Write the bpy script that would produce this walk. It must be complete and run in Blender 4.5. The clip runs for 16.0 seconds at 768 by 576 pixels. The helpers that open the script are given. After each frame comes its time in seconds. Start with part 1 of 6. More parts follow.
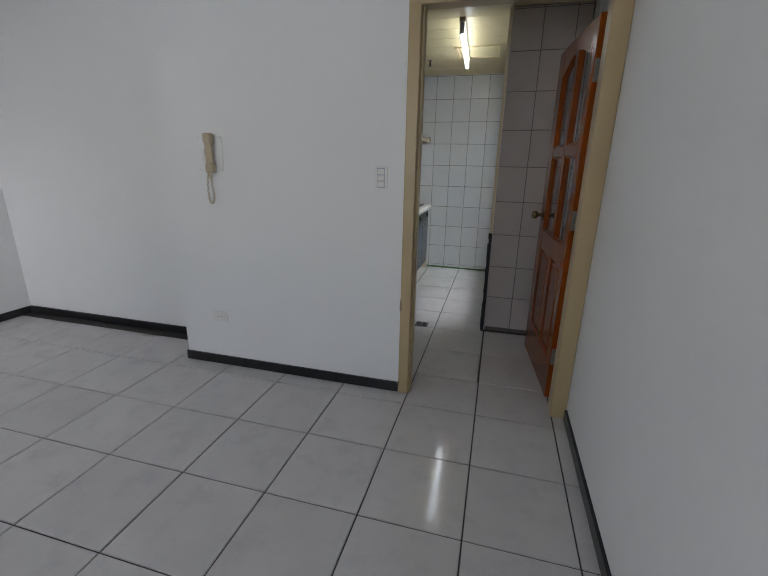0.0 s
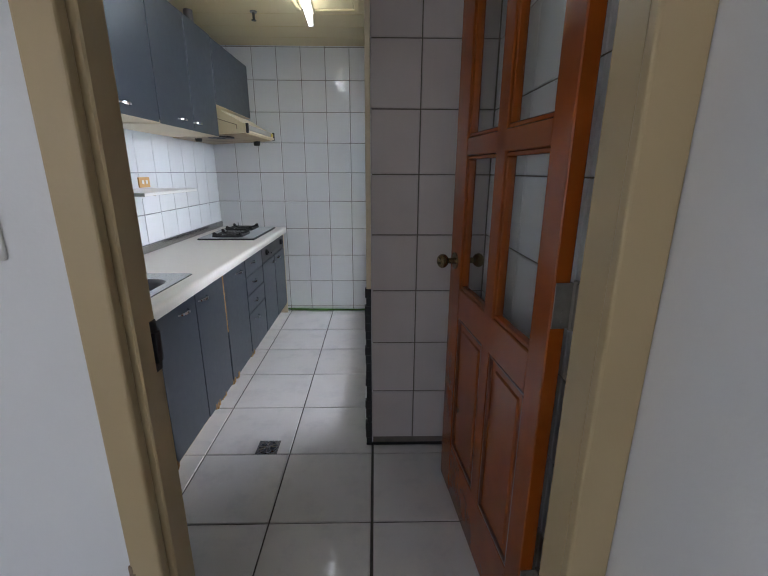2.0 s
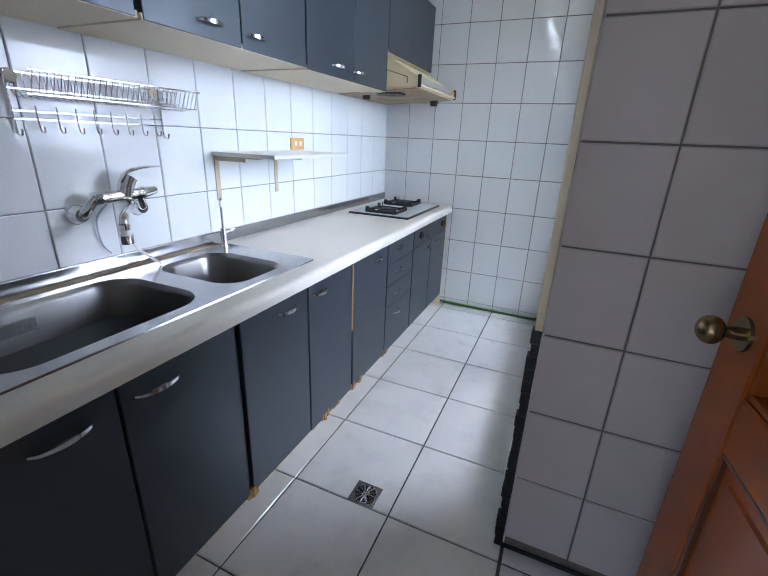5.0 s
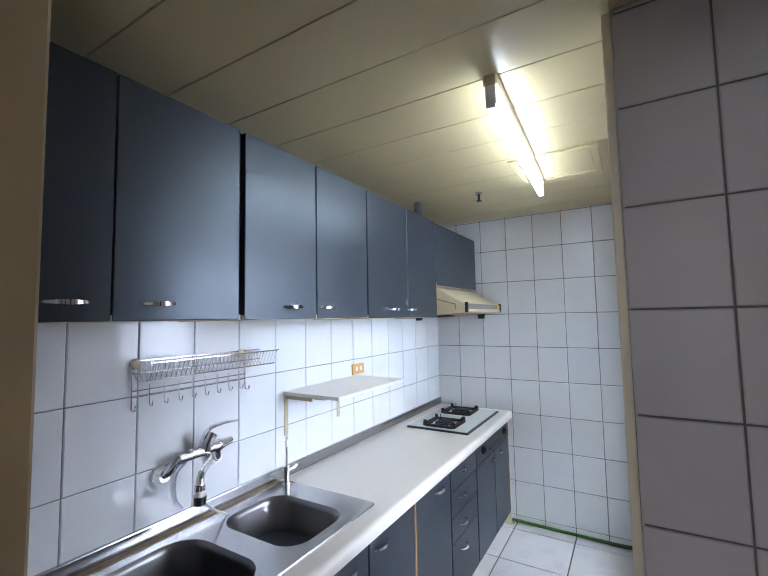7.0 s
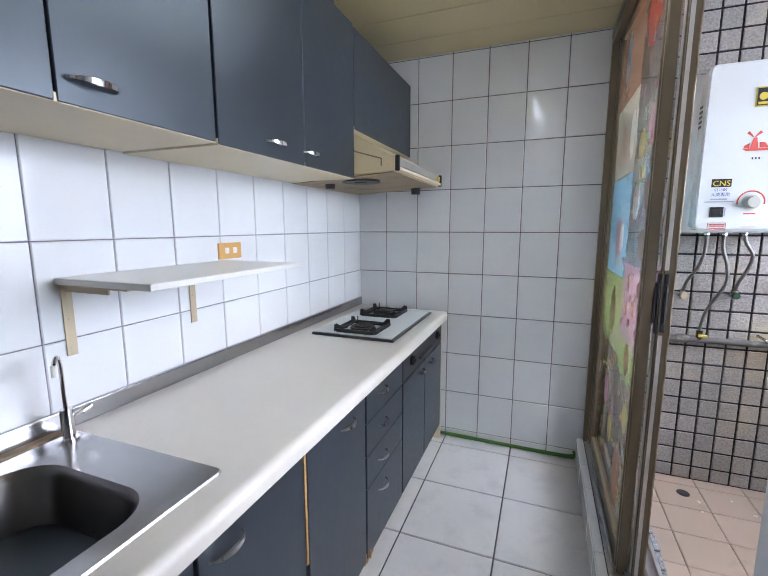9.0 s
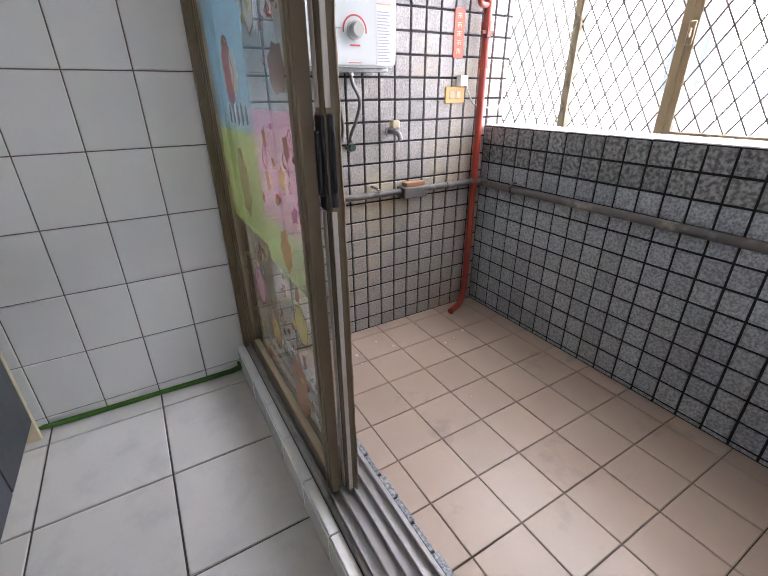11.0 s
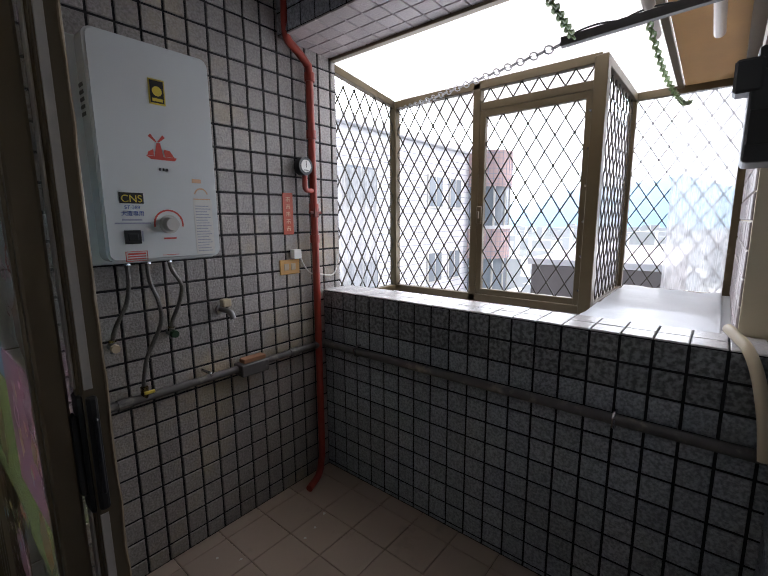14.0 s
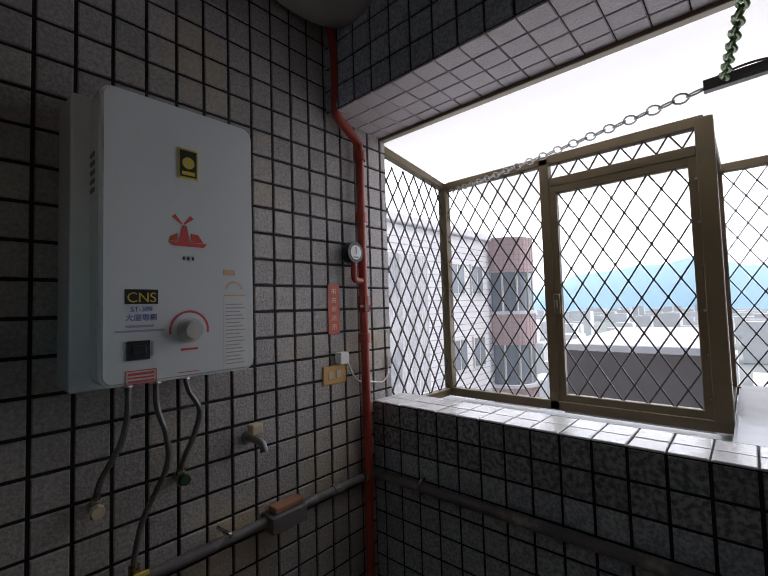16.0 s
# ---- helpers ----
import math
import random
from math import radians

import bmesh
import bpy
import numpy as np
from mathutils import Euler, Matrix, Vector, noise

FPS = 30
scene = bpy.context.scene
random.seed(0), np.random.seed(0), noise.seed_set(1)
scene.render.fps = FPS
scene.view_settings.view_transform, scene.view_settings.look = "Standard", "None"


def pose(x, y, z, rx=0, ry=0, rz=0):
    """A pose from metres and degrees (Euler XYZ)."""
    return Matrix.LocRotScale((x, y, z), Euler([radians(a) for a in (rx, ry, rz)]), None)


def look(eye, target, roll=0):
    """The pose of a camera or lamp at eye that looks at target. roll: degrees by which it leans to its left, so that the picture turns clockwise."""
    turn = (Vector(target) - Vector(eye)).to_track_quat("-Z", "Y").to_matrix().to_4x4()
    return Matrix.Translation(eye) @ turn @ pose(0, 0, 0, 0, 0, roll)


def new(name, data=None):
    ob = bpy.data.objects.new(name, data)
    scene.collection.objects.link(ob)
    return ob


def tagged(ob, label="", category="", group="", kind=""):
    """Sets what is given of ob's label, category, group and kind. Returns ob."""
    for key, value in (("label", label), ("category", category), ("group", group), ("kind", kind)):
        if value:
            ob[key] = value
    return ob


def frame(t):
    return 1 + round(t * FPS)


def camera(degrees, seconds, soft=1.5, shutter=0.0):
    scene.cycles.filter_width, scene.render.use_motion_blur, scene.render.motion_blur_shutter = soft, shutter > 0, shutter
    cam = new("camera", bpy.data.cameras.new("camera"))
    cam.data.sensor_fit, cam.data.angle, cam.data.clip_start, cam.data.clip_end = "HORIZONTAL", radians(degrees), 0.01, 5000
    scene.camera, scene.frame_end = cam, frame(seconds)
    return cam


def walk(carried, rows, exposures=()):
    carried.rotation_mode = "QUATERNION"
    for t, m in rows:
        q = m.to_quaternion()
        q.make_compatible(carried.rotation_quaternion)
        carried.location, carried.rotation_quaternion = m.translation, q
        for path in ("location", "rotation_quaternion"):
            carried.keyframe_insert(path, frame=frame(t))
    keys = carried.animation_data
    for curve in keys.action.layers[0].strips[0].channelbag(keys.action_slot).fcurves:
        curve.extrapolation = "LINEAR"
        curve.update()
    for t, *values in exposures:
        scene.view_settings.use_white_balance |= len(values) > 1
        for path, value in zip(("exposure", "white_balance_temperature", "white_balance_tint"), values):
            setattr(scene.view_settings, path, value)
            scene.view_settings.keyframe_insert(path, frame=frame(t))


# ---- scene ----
cam = camera(86.6, 16.0, soft=1.1)
PATH = [
    (0, (0.138, -0.48, 1.297), (-0.362, 1.367, 0.714), 1.0),
    (0.5, (0.133, -0.134, 1.315), (-0.138, 1.763, 0.742), -0.4),
    (1, (0.101, 0.241, 1.307), (-0.007, 2.161, 0.76), -0.1),
    (1.5, (0.125, 0.624, 1.306), (0.153, 2.557, 0.793), 0.1),
    (2, (0.138, 0.997, 1.302), (0.18, 2.919, 0.753), 0.2),
    (2.5, (0.132, 1.258, 1.289), (0.162, 3.176, 0.721), 1.0),
    (3, (0.148, 1.432, 1.264), (0.157, 3.338, 0.658), 1.1),
    (3.5, (0.145, 1.554, 1.272), (-0.014, 3.441, 0.629), 1.3),
    (4, (0.119, 1.596, 1.261), (-0.3, 3.44, 0.61), 1.8),
    (4.5, (0.12, 1.625, 1.252), (-0.487, 3.393, 0.539), 2.4),
    (5, (0.115, 1.634, 1.278), (-0.625, 3.36, 0.591), 2.4),
    (5.2, (0.115, 1.639, 1.319), (-0.679, 3.364, 0.69), 1.8),
    (7.3, (0.123, 1.584, 1.535), (-0.908, 3.289, 1.709), -1.1),
    (7.5, (0.104, 1.611, 1.498), (-0.931, 3.317, 1.639), -1.1),
    (8, (0.025, 1.745, 1.4), (-1.007, 3.458, 1.391), -0.7),
    (8.3, (-0.047, 1.893, 1.38), (-1.036, 3.629, 1.28), -0.2),
    (8.5, (-0.079, 1.993, 1.373), (-1.021, 3.751, 1.219), -0.1),
    (9, (-0.153, 2.342, 1.324), (-0.871, 4.185, 1.026), -0.1),
    (9.5, (-0.229, 2.622, 1.289), (-0.471, 4.556, 0.856), 0.543),
    (10, (-0.237, 2.811, 1.272), (0.078, 4.713, 0.742), 0.6),
    (12.3, (0.014, 3.061, 1.167), (1.129, 4.247, 0.004), 0.4),
    (12.5, (0.017, 3.068, 1.197), (1.179, 4.239, 0.066), 0.6),
    (13, (0.024, 3.09, 1.308), (1.316, 4.287, 0.361), 0.8),
    (13.5, (0.029, 3.116, 1.399), (1.448, 4.351, 0.722), 0.2),
    (14, (0.037, 3.088, 1.431), (1.558, 4.346, 1.105), -0.4),
    (14.5, (0.026, 3.118, 1.467), (1.609, 4.331, 1.327), -0.9),
    (15, (0.077, 3.221, 1.458), (1.683, 4.413, 1.433), -1.3),
    (15.5, (0.176, 3.354, 1.478), (1.738, 4.602, 1.532), -2.1),
    (16, (0.22, 3.502, 1.464), (1.708, 4.834, 1.564), -1.7),
]
EXPOSURE = [(0, 1.18, 6450, 14), (1.0, 1.2, 6450, 16), (1.5, 1.22, 6350, 17), (2.0, 1.42, 6250, 17), (2.5, 1.85, 6150, 18), (3.5, 2.1, 5800, 17), (5, 1.98, 5700, 16), (7.5, 2.0, 5850, 16), (8.5, 1.88, 5950, 17), (9, 1.78, 6150, 19), (9.5, 1.58, 6600, 21), (10, 1.4, 6850, 23), (12.3, 1.8, 6350, 18), (12.7, 1.7, 6350, 18), (13.2, 0.9, 6500, 17), (13.6, -0.22, 6550, 18), (14, -0.82, 6600, 18), (15, -1.3, 6650, 18), (16, -1.42, 6650, 18)]
walk(cam, [(t, look(eye, target, roll)) for t, eye, target, roll in PATH], EXPOSURE)

# ---- light ----
world = bpy.data.worlds.new("sky")
scene.world = world
world.use_nodes = True
sky = world.node_tree.nodes.new("ShaderNodeTexSky")
sky.sky_type, sky.sun_disc = "NISHITA", False
sky.sun_elevation, sky.sun_rotation, sky.dust_density = radians(53), radians(150), 1.5
world.node_tree.nodes["Background"].inputs["Strength"].default_value = 0.15
world.node_tree.links.new(sky.outputs[0], world.node_tree.nodes["Background"].inputs["Color"])


def lamp(name, kind, m, power, colour=(1, 1, 1), size=(1, 1), angle=0.0):
    data = bpy.data.lights.new(name, kind)
    data.energy, data.color = power, colour
    if kind == "AREA":
        data.shape, data.size, data.size_y = "RECTANGLE", size[0], size[1]
    if kind == "SUN":
        data.angle = angle
    ob = new(name, data)
    ob.matrix_world = m
    return ob


lamp("sun", "SUN", look((0, 0, 0), (-0.30, 0.52, -0.8)), 5.0, (1, 0.97, 0.93), angle=radians(2))
# skylight through the balcony's bay window
lamp("bay_skylight", "AREA", look((2.24, 3.98, 1.60), (0.4, 3.98, 1.2)), 21, (0.80, 0.90, 1.0), (1.70, 1.10))
# skylight through the bay's plastic roof
lamp("roof_skylight", "AREA", look((1.98, 3.95, 2.14), (1.55, 3.95, 1.2)), 3.5, (0.92, 0.96, 1.0), (1.6, 0.5))
# living room fill, added at an unseen window behind the walk's start
lamp("window_skylight", "AREA", look((-1.6, -3.36, 1.5), (-1.6, 0, 1.0)), 5.4, (0.95, 0.97, 1.0), (1.9, 1.2))


# ---- materials ----
def mat(name, colour, rough=0.5, metal=0.0, var=0.08, scale=6.0, bump=0.05, bscale=60.0, piece=0.0, spec=0.5, coat=0.0, stain=None, stain_scale=2.0, stain_at=(0.55, 0.75), sharp=0.0):
    m = bpy.data.materials.new(name)
    m.use_nodes = True
    nt = m.node_tree
    bsdf = nt.nodes["Principled BSDF"]
    bsdf.inputs["Roughness"].default_value = rough
    bsdf.inputs["Metallic"].default_value = metal
    bsdf.inputs["Specular IOR Level"].default_value = spec
    bsdf.inputs["Coat Weight"].default_value = coat
    tc = nt.nodes.new("ShaderNodeTexCoord")
    geo = nt.nodes.new("ShaderNodeNewGeometry")
    n1 = nt.nodes.new("ShaderNodeTexNoise")
    n1.inputs["Scale"].default_value, n1.inputs["Detail"].default_value = scale, 5
    nt.links.new(geo.outputs["Position"], n1.inputs["Vector"])
    mix = nt.nodes.new("ShaderNodeMix")
    mix.data_type = "RGBA"
    c = Vector(colour)
    mix.inputs["A"].default_value = (*(c * (1 - var)), 1)
    mix.inputs["B"].default_value = (*[min(1, v) for v in c * (1 + var)], 1)
    fac = n1.outputs["Fac"]
    if sharp:
        cut = nt.nodes.new("ShaderNodeMapRange")
        cut.inputs["From Min"].default_value, cut.inputs["From Max"].default_value = 0.5 - sharp, 0.5 + sharp
        nt.links.new(fac, cut.inputs["Value"])
        fac = cut.outputs[0]
    nt.links.new(fac, mix.inputs["Factor"])
    out = mix.outputs["Result"]
    if piece:
        info = nt.nodes.new("ShaderNodeObjectInfo")
        add = nt.nodes.new("ShaderNodeMath")
        nt.links.new(info.outputs["Random"], add.inputs[0])
        nt.links.new(geo.outputs["Random Per Island"], add.inputs[1])
        fr = nt.nodes.new("ShaderNodeMath")
        fr.operation = "FRACT"
        nt.links.new(add.outputs[0], fr.inputs[0])
        mr = nt.nodes.new("ShaderNodeMapRange")
        mr.inputs["To Min"].default_value, mr.inputs["To Max"].default_value = 1 - piece, 1 + piece
        nt.links.new(fr.outputs[0], mr.inputs["Value"])
        sc = nt.nodes.new("ShaderNodeVectorMath")
        sc.operation = "SCALE"
        nt.links.new(out, sc.inputs[0])
        nt.links.new(mr.outputs[0], sc.inputs["Scale"])
        out = sc.outputs[0]
    if stain:
        n3 = nt.nodes.new("ShaderNodeTexNoise")
        n3.inputs["Scale"].default_value, n3.inputs["Detail"].default_value, n3.inputs["Roughness"].default_value = stain_scale, 8, 0.65
        nt.links.new(geo.outputs["Position"], n3.inputs["Vector"])
        ramp = nt.nodes.new("ShaderNodeMapRange")
        ramp.inputs["From Min"].default_value, ramp.inputs["From Max"].default_value = stain_at
        nt.links.new(n3.outputs["Fac"], ramp.inputs["Value"])
        mx = nt.nodes.new("ShaderNodeMix")
        mx.data_type = "RGBA"
        nt.links.new(ramp.outputs[0], mx.inputs["Factor"])
        nt.links.new(out, mx.inputs["A"])
        mx.inputs["B"].default_value = (*stain, 1)
        out = mx.outputs["Result"]
    nt.links.new(out, bsdf.inputs["Base Color"])
    rr = nt.nodes.new("ShaderNodeMapRange")
    rr.inputs["To Min"].default_value, rr.inputs["To Max"].default_value = max(0.02, rough * 0.8), min(1, rough * 1.2)
    nt.links.new(n1.outputs["Fac"], rr.inputs["Value"])
    nt.links.new(rr.outputs[0], bsdf.inputs["Roughness"])
    if bump:
        n2 = nt.nodes.new("ShaderNodeTexNoise")
        n2.inputs["Scale"].default_value, n2.inputs["Detail"].default_value = bscale, 4
        nt.links.new(geo.outputs["Position"], n2.inputs["Vector"])
        b = nt.nodes.new("ShaderNodeBump")
        b.inputs["Strength"].default_value, b.inputs["Distance"].default_value = bump, 0.01
        nt.links.new(n2.outputs["Fac"], b.inputs["Height"])
        nt.links.new(b.outputs[0], bsdf.inputs["Normal"])
    return m


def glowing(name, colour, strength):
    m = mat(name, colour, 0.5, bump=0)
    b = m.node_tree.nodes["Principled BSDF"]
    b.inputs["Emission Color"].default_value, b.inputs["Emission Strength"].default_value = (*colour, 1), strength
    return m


def clear(name, colour=(0.95, 0.97, 0.96), rough=0.0, alpha=None):
    m = bpy.data.materials.new(name)
    m.use_nodes = True
    b = m.node_tree.nodes["Principled BSDF"]
    b.inputs["Base Color"].default_value = (*colour, 1)
    b.inputs["Roughness"].default_value = rough
    b.inputs["Transmission Weight"].default_value = 1
    b.inputs["IOR"].default_value = 1.1
    b.inputs["Specular IOR Level"].default_value = 0.8
    return m


PAINT = mat("white_wall_paint", (0.78, 0.78, 0.77), 0.6, var=0.03, scale=1.5, bump=0.06, bscale=90)
CREAM = mat("cream_ceiling_panel", (0.62, 0.51, 0.28), 0.35, var=0.05, scale=3, bump=0.02)
FLOOR = mat("grey_glazed_floor_tile", (0.62, 0.60, 0.59), 0.10, var=0.07, scale=5, bump=0.015, bscale=20, piece=0.03, stain=(0.5, 0.49, 0.5), stain_scale=7, stain_at=(0.5, 0.8))
GROUT = mat("dark_grout", (0.06, 0.055, 0.05), 0.9, var=0.3, scale=20)
WTILE = mat("white_glazed_wall_tile", (0.76, 0.77, 0.78), 0.09, var=0.03, scale=4, bump=0.02, bscale=14, piece=0.025, spec=0.36)
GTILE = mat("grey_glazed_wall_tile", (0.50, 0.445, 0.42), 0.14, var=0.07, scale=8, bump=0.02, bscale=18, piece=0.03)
WGROUT = mat("brown_wall_grout", (0.14, 0.12, 0.10), 0.9, var=0.4, scale=30)
LGROUT = mat("grey_wall_grout", (0.22, 0.22, 0.23), 0.9, var=0.4, scale=30)
# large noise turns parts of these tiles yellowish
STONEN = mat("pale_blotched_facade_tile", (0.345, 0.318, 0.30), 0.45, var=0.26, scale=110, bump=0.4, bscale=120, piece=0.10, sharp=0.18, stain=(0.50, 0.40, 0.25), stain_scale=1.7, stain_at=(0.52, 0.74))
STONE = mat("grey_facade_tile", (0.325, 0.35, 0.38), 0.42, var=0.34, scale=105, bump=0.6, bscale=120, piece=0.12, sharp=0.13)
STONE2 = mat("dark_swirled_facade_tile", (0.20, 0.21, 0.215), 0.38, var=0.48, scale=62, bump=0.7, bscale=70, piece=0.1, sharp=0.10)
SGROUT = mat("black_facade_grout", (0.012, 0.012, 0.013), 0.8, var=0.3, scale=30)
# sill tile paler than the soffit's: sky glare painted into the colour
SILLT = mat("glazed_sill_tile_glare", (0.60, 0.58, 0.57), 0.22, var=0.15, scale=90, bump=0.2, bscale=90, piece=0.06)
PINKT = mat("pale_soffit_tile", (0.42, 0.36, 0.35), 0.45, var=0.2, scale=120, bump=0.3, bscale=110, piece=0.08)
BFLOOR = mat("beige_balcony_tile", (0.50, 0.39, 0.31), 0.36, var=0.08, scale=5, bump=0.02, piece=0.04, stain=(0.25, 0.205, 0.175), stain_scale=3.6, stain_at=(0.58, 0.82))
BGROUT = mat("brown_floor_grout", (0.05, 0.036, 0.028), 0.9, var=0.3, scale=20)
CONC = mat("grey_painted_concrete", (0.22, 0.21, 0.20), 0.8, var=0.2, scale=5)
BLACK = mat("black_baseboard", (0.012, 0.012, 0.013), 0.35, var=0.4, scale=15)
TAN = mat("tan_frame_paint", (0.46, 0.35, 0.19), 0.36, var=0.03, scale=3, bump=0.05, bscale=40)
WOOD = mat("orange_door_wood", (0.26, 0.058, 0.007), 0.21, var=0.2, scale=12, bump=0.03, coat=0.12, spec=0.35)
DWOOD = mat("dark_groove_wood", (0.12, 0.035, 0.012), 0.36, var=0.2, scale=12)
BLUE = mat("blue_grey_laminate", (0.018, 0.0225, 0.030), 0.36, var=0.06, scale=30, bump=0.03, bscale=200, spec=1.0)
# the sky's blue is put into the laminate's sheen by this tint
BLUE.node_tree.nodes["Principled BSDF"].inputs["Specular Tint"].default_value = (0.78, 0.90, 1.0, 1)
COUNTER = mat("cream_worktop", (0.72, 0.68, 0.62), 0.35, var=0.03, scale=20)
CREAMP = mat("cream_board", (0.72, 0.62, 0.44), 0.5, var=0.08, scale=6)
STEEL = mat("brushed_steel", (0.42, 0.42, 0.43), 0.22, metal=1.0, var=0.08, scale=25, bump=0.02)
# darker copy of the steel; the bowls' dark reflections are in its colour
BOWL = mat("bowl_steel_shaded", (0.18, 0.175, 0.17), 0.30, metal=1.0, var=0.12, scale=18, bump=0.02)
CHROME = mat("chrome", (0.75, 0.75, 0.76), 0.1, metal=1.0, var=0.05, bump=0)
ALU = mat("bronze_aluminium", (0.20, 0.155, 0.10), 0.35, metal=0.35, var=0.12, scale=10)
DARK = mat("dark_plastic", (0.02, 0.02, 0.022), 0.4, var=0.2)
CAGE = mat("brown_cage_aluminium", (0.125, 0.090, 0.045), 0.38, metal=0.3, var=0.15, scale=12)
MESHM = mat("dark_bronze_mesh", (0.05, 0.040, 0.028), 0.45, metal=0.3, var=0.15, scale=12)
GLASS = clear("window_glass")


# ---- helpers of this scene ----
def prism(bm, x0, x1, y0, y1, z0, z1, bevel=0.0, seg=1):
    """A box, its edges bevelled."""
    m = Matrix.LocRotScale(((x0 + x1) / 2, (y0 + y1) / 2, (z0 + z1) / 2), None, (abs(x1 - x0), abs(y1 - y0), abs(z1 - z0)))
    made = bmesh.ops.create_cube(bm, size=1, matrix=m)["verts"]
    if bevel:
        edges = list({e for v in made for e in v.link_edges})
        bmesh.ops.bevel(bm, geom=edges, offset=bevel, segments=seg, affect="EDGES", profile=0.5)
    return bm


def box(x0, x1, y0, y1, z0, z1, bevel=0.0, seg=1):
    return prism(bmesh.new(), x0, x1, y0, y1, z0, z1, bevel, seg)


def rod(bm, a, b, r, seg=12, r2=None):
    a, b = Vector(a), Vector(b)
    m = Matrix.Translation((a + b) / 2) @ (b - a).to_track_quat("Z", "Y").to_matrix().to_4x4()
    bmesh.ops.create_cone(bm, cap_ends=True, segments=seg, radius1=r, radius2=r if r2 is None else r2, depth=(b - a).length, matrix=m)
    return bm


def tube(bm, pts, r, seg=8):
    """A bent pipe through the points, with round joints."""
    rings = []
    pts = [Vector(p) for p in pts]
    normal = None
    for i, p in enumerate(pts):
        d = (pts[min(i + 1, len(pts) - 1)] - pts[max(i - 1, 0)]).normalized()
        if normal is None:
            normal = d.orthogonal().normalized()
        normal = (normal - d * normal.dot(d)).normalized()
        side = d.cross(normal)
        rings.append([bm.verts.new(p + r * (math.cos(2 * math.pi * k / seg) * normal + math.sin(2 * math.pi * k / seg) * side)) for k in range(seg)])
    for a, b in zip(rings, rings[1:]):
        for k in range(seg):
            bm.faces.new((a[k], a[(k + 1) % seg], b[(k + 1) % seg], b[k]))
    bm.faces.new(rings[0][::-1])
    bm.faces.new(rings[-1])
    return bm


def smooth_path(pts, n=8):
    """Points along a soft curve through pts."""
    pts = [Vector(p) for p in pts]
    ext = [2 * pts[0] - pts[1]] + pts + [2 * pts[-1] - pts[-2]]
    out = []
    for i in range(1, len(ext) - 2):
        p0, p1, p2, p3 = ext[i - 1:i + 3]
        for k in range(n):
            t = k / n
            out.append(0.5 * (2 * p1 + (p2 - p0) * t + (2 * p0 - 5 * p1 + 4 * p2 - p3) * t * t + (3 * p1 - p0 - 3 * p2 + p3) * t ** 3))
    return out + [pts[-1]]


def finish(name, bm, material, smooth=False):
    bmesh.ops.recalc_face_normals(bm, faces=bm.faces)
    me = bpy.data.meshes.new(name)
    bm.to_mesh(me)
    bm.free()
    me.materials.append(material)
    if smooth:
        me.polygons.foreach_set("use_smooth", [True] * len(me.polygons))
        me.set_sharp_from_angle(angle=radians(40))
    return me


def thing(name, label, category, at=(0, 0, 0), group="", bm=None, material=None, kind="", rz=0, smooth=False):
    """A top-level thing: an empty at its base, or one mesh."""
    ob = new(name, finish(name, bm, material, smooth) if bm else None)
    ob.matrix_world = pose(*at, 0, 0, rz)
    return tagged(ob, label, category, group, kind)


def part(name, bm, material, parent, label="", smooth=False, local=None):
    """One mesh under a thing. Its coordinates are the parent's own."""
    ob = new(name, finish(name, bm, material, smooth))
    ob.parent = parent
    if local:
        ob.matrix_local = local
    if label:
        tagged(ob, label)
    return ob


def setting(name, bm, material, label, category="wall"):
    return tagged(new(name, finish(name, bm, material)), label, category, kind="structure")


PIECES = {}


def piece_mesh(w, h, d, material, bev=0.0025):
    """A tile w by h, d thick, with a soft rim; it lies in x and y, and its face looks to z."""
    key = (round(w, 3), round(h, 3), d, material.name)
    if key not in PIECES:
        a, b = w / 2, h / 2
        v = [(-a, -b, 0), (a, -b, 0), (a, b, 0), (-a, b, 0), (-a, -b, d - bev), (a, -b, d - bev), (a, b, d - bev), (-a, b, d - bev),
             (-a + bev, -b + bev, d), (a - bev, -b + bev, d), (a - bev, b - bev, d), (-a + bev, b - bev, d)]
        f = [(0, 1, 5, 4), (1, 2, 6, 5), (2, 3, 7, 6), (3, 0, 4, 7), (4, 5, 9, 8), (5, 6, 10, 9), (6, 7, 11, 10), (7, 4, 8, 11), (8, 9, 10, 11)]
        me = bpy.data.meshes.new("tile")
        me.from_pydata(v, [], f)
        me.materials.append(material)
        PIECES[key] = me
    return PIECES[key]


LATER = []


def tiling(parent, base, u0, u1, ulines, v0, v1, vlines, joint, depth, material, near=None, jitter=0.0006, skip=None, name="tile"):
    """Tiles on a flat base: base is a pose whose x and y span the face and whose z looks out. Built last."""
    LATER.append((parent, base, u0, u1, ulines, v0, v1, vlines, joint, depth, material, near, jitter, skip, name))


def steps(start, pitch, low, high):
    k = math.ceil((low - start) / pitch)
    out = []
    while start + k * pitch < high:
        out.append(start + k * pitch)
        k += 1
    return out


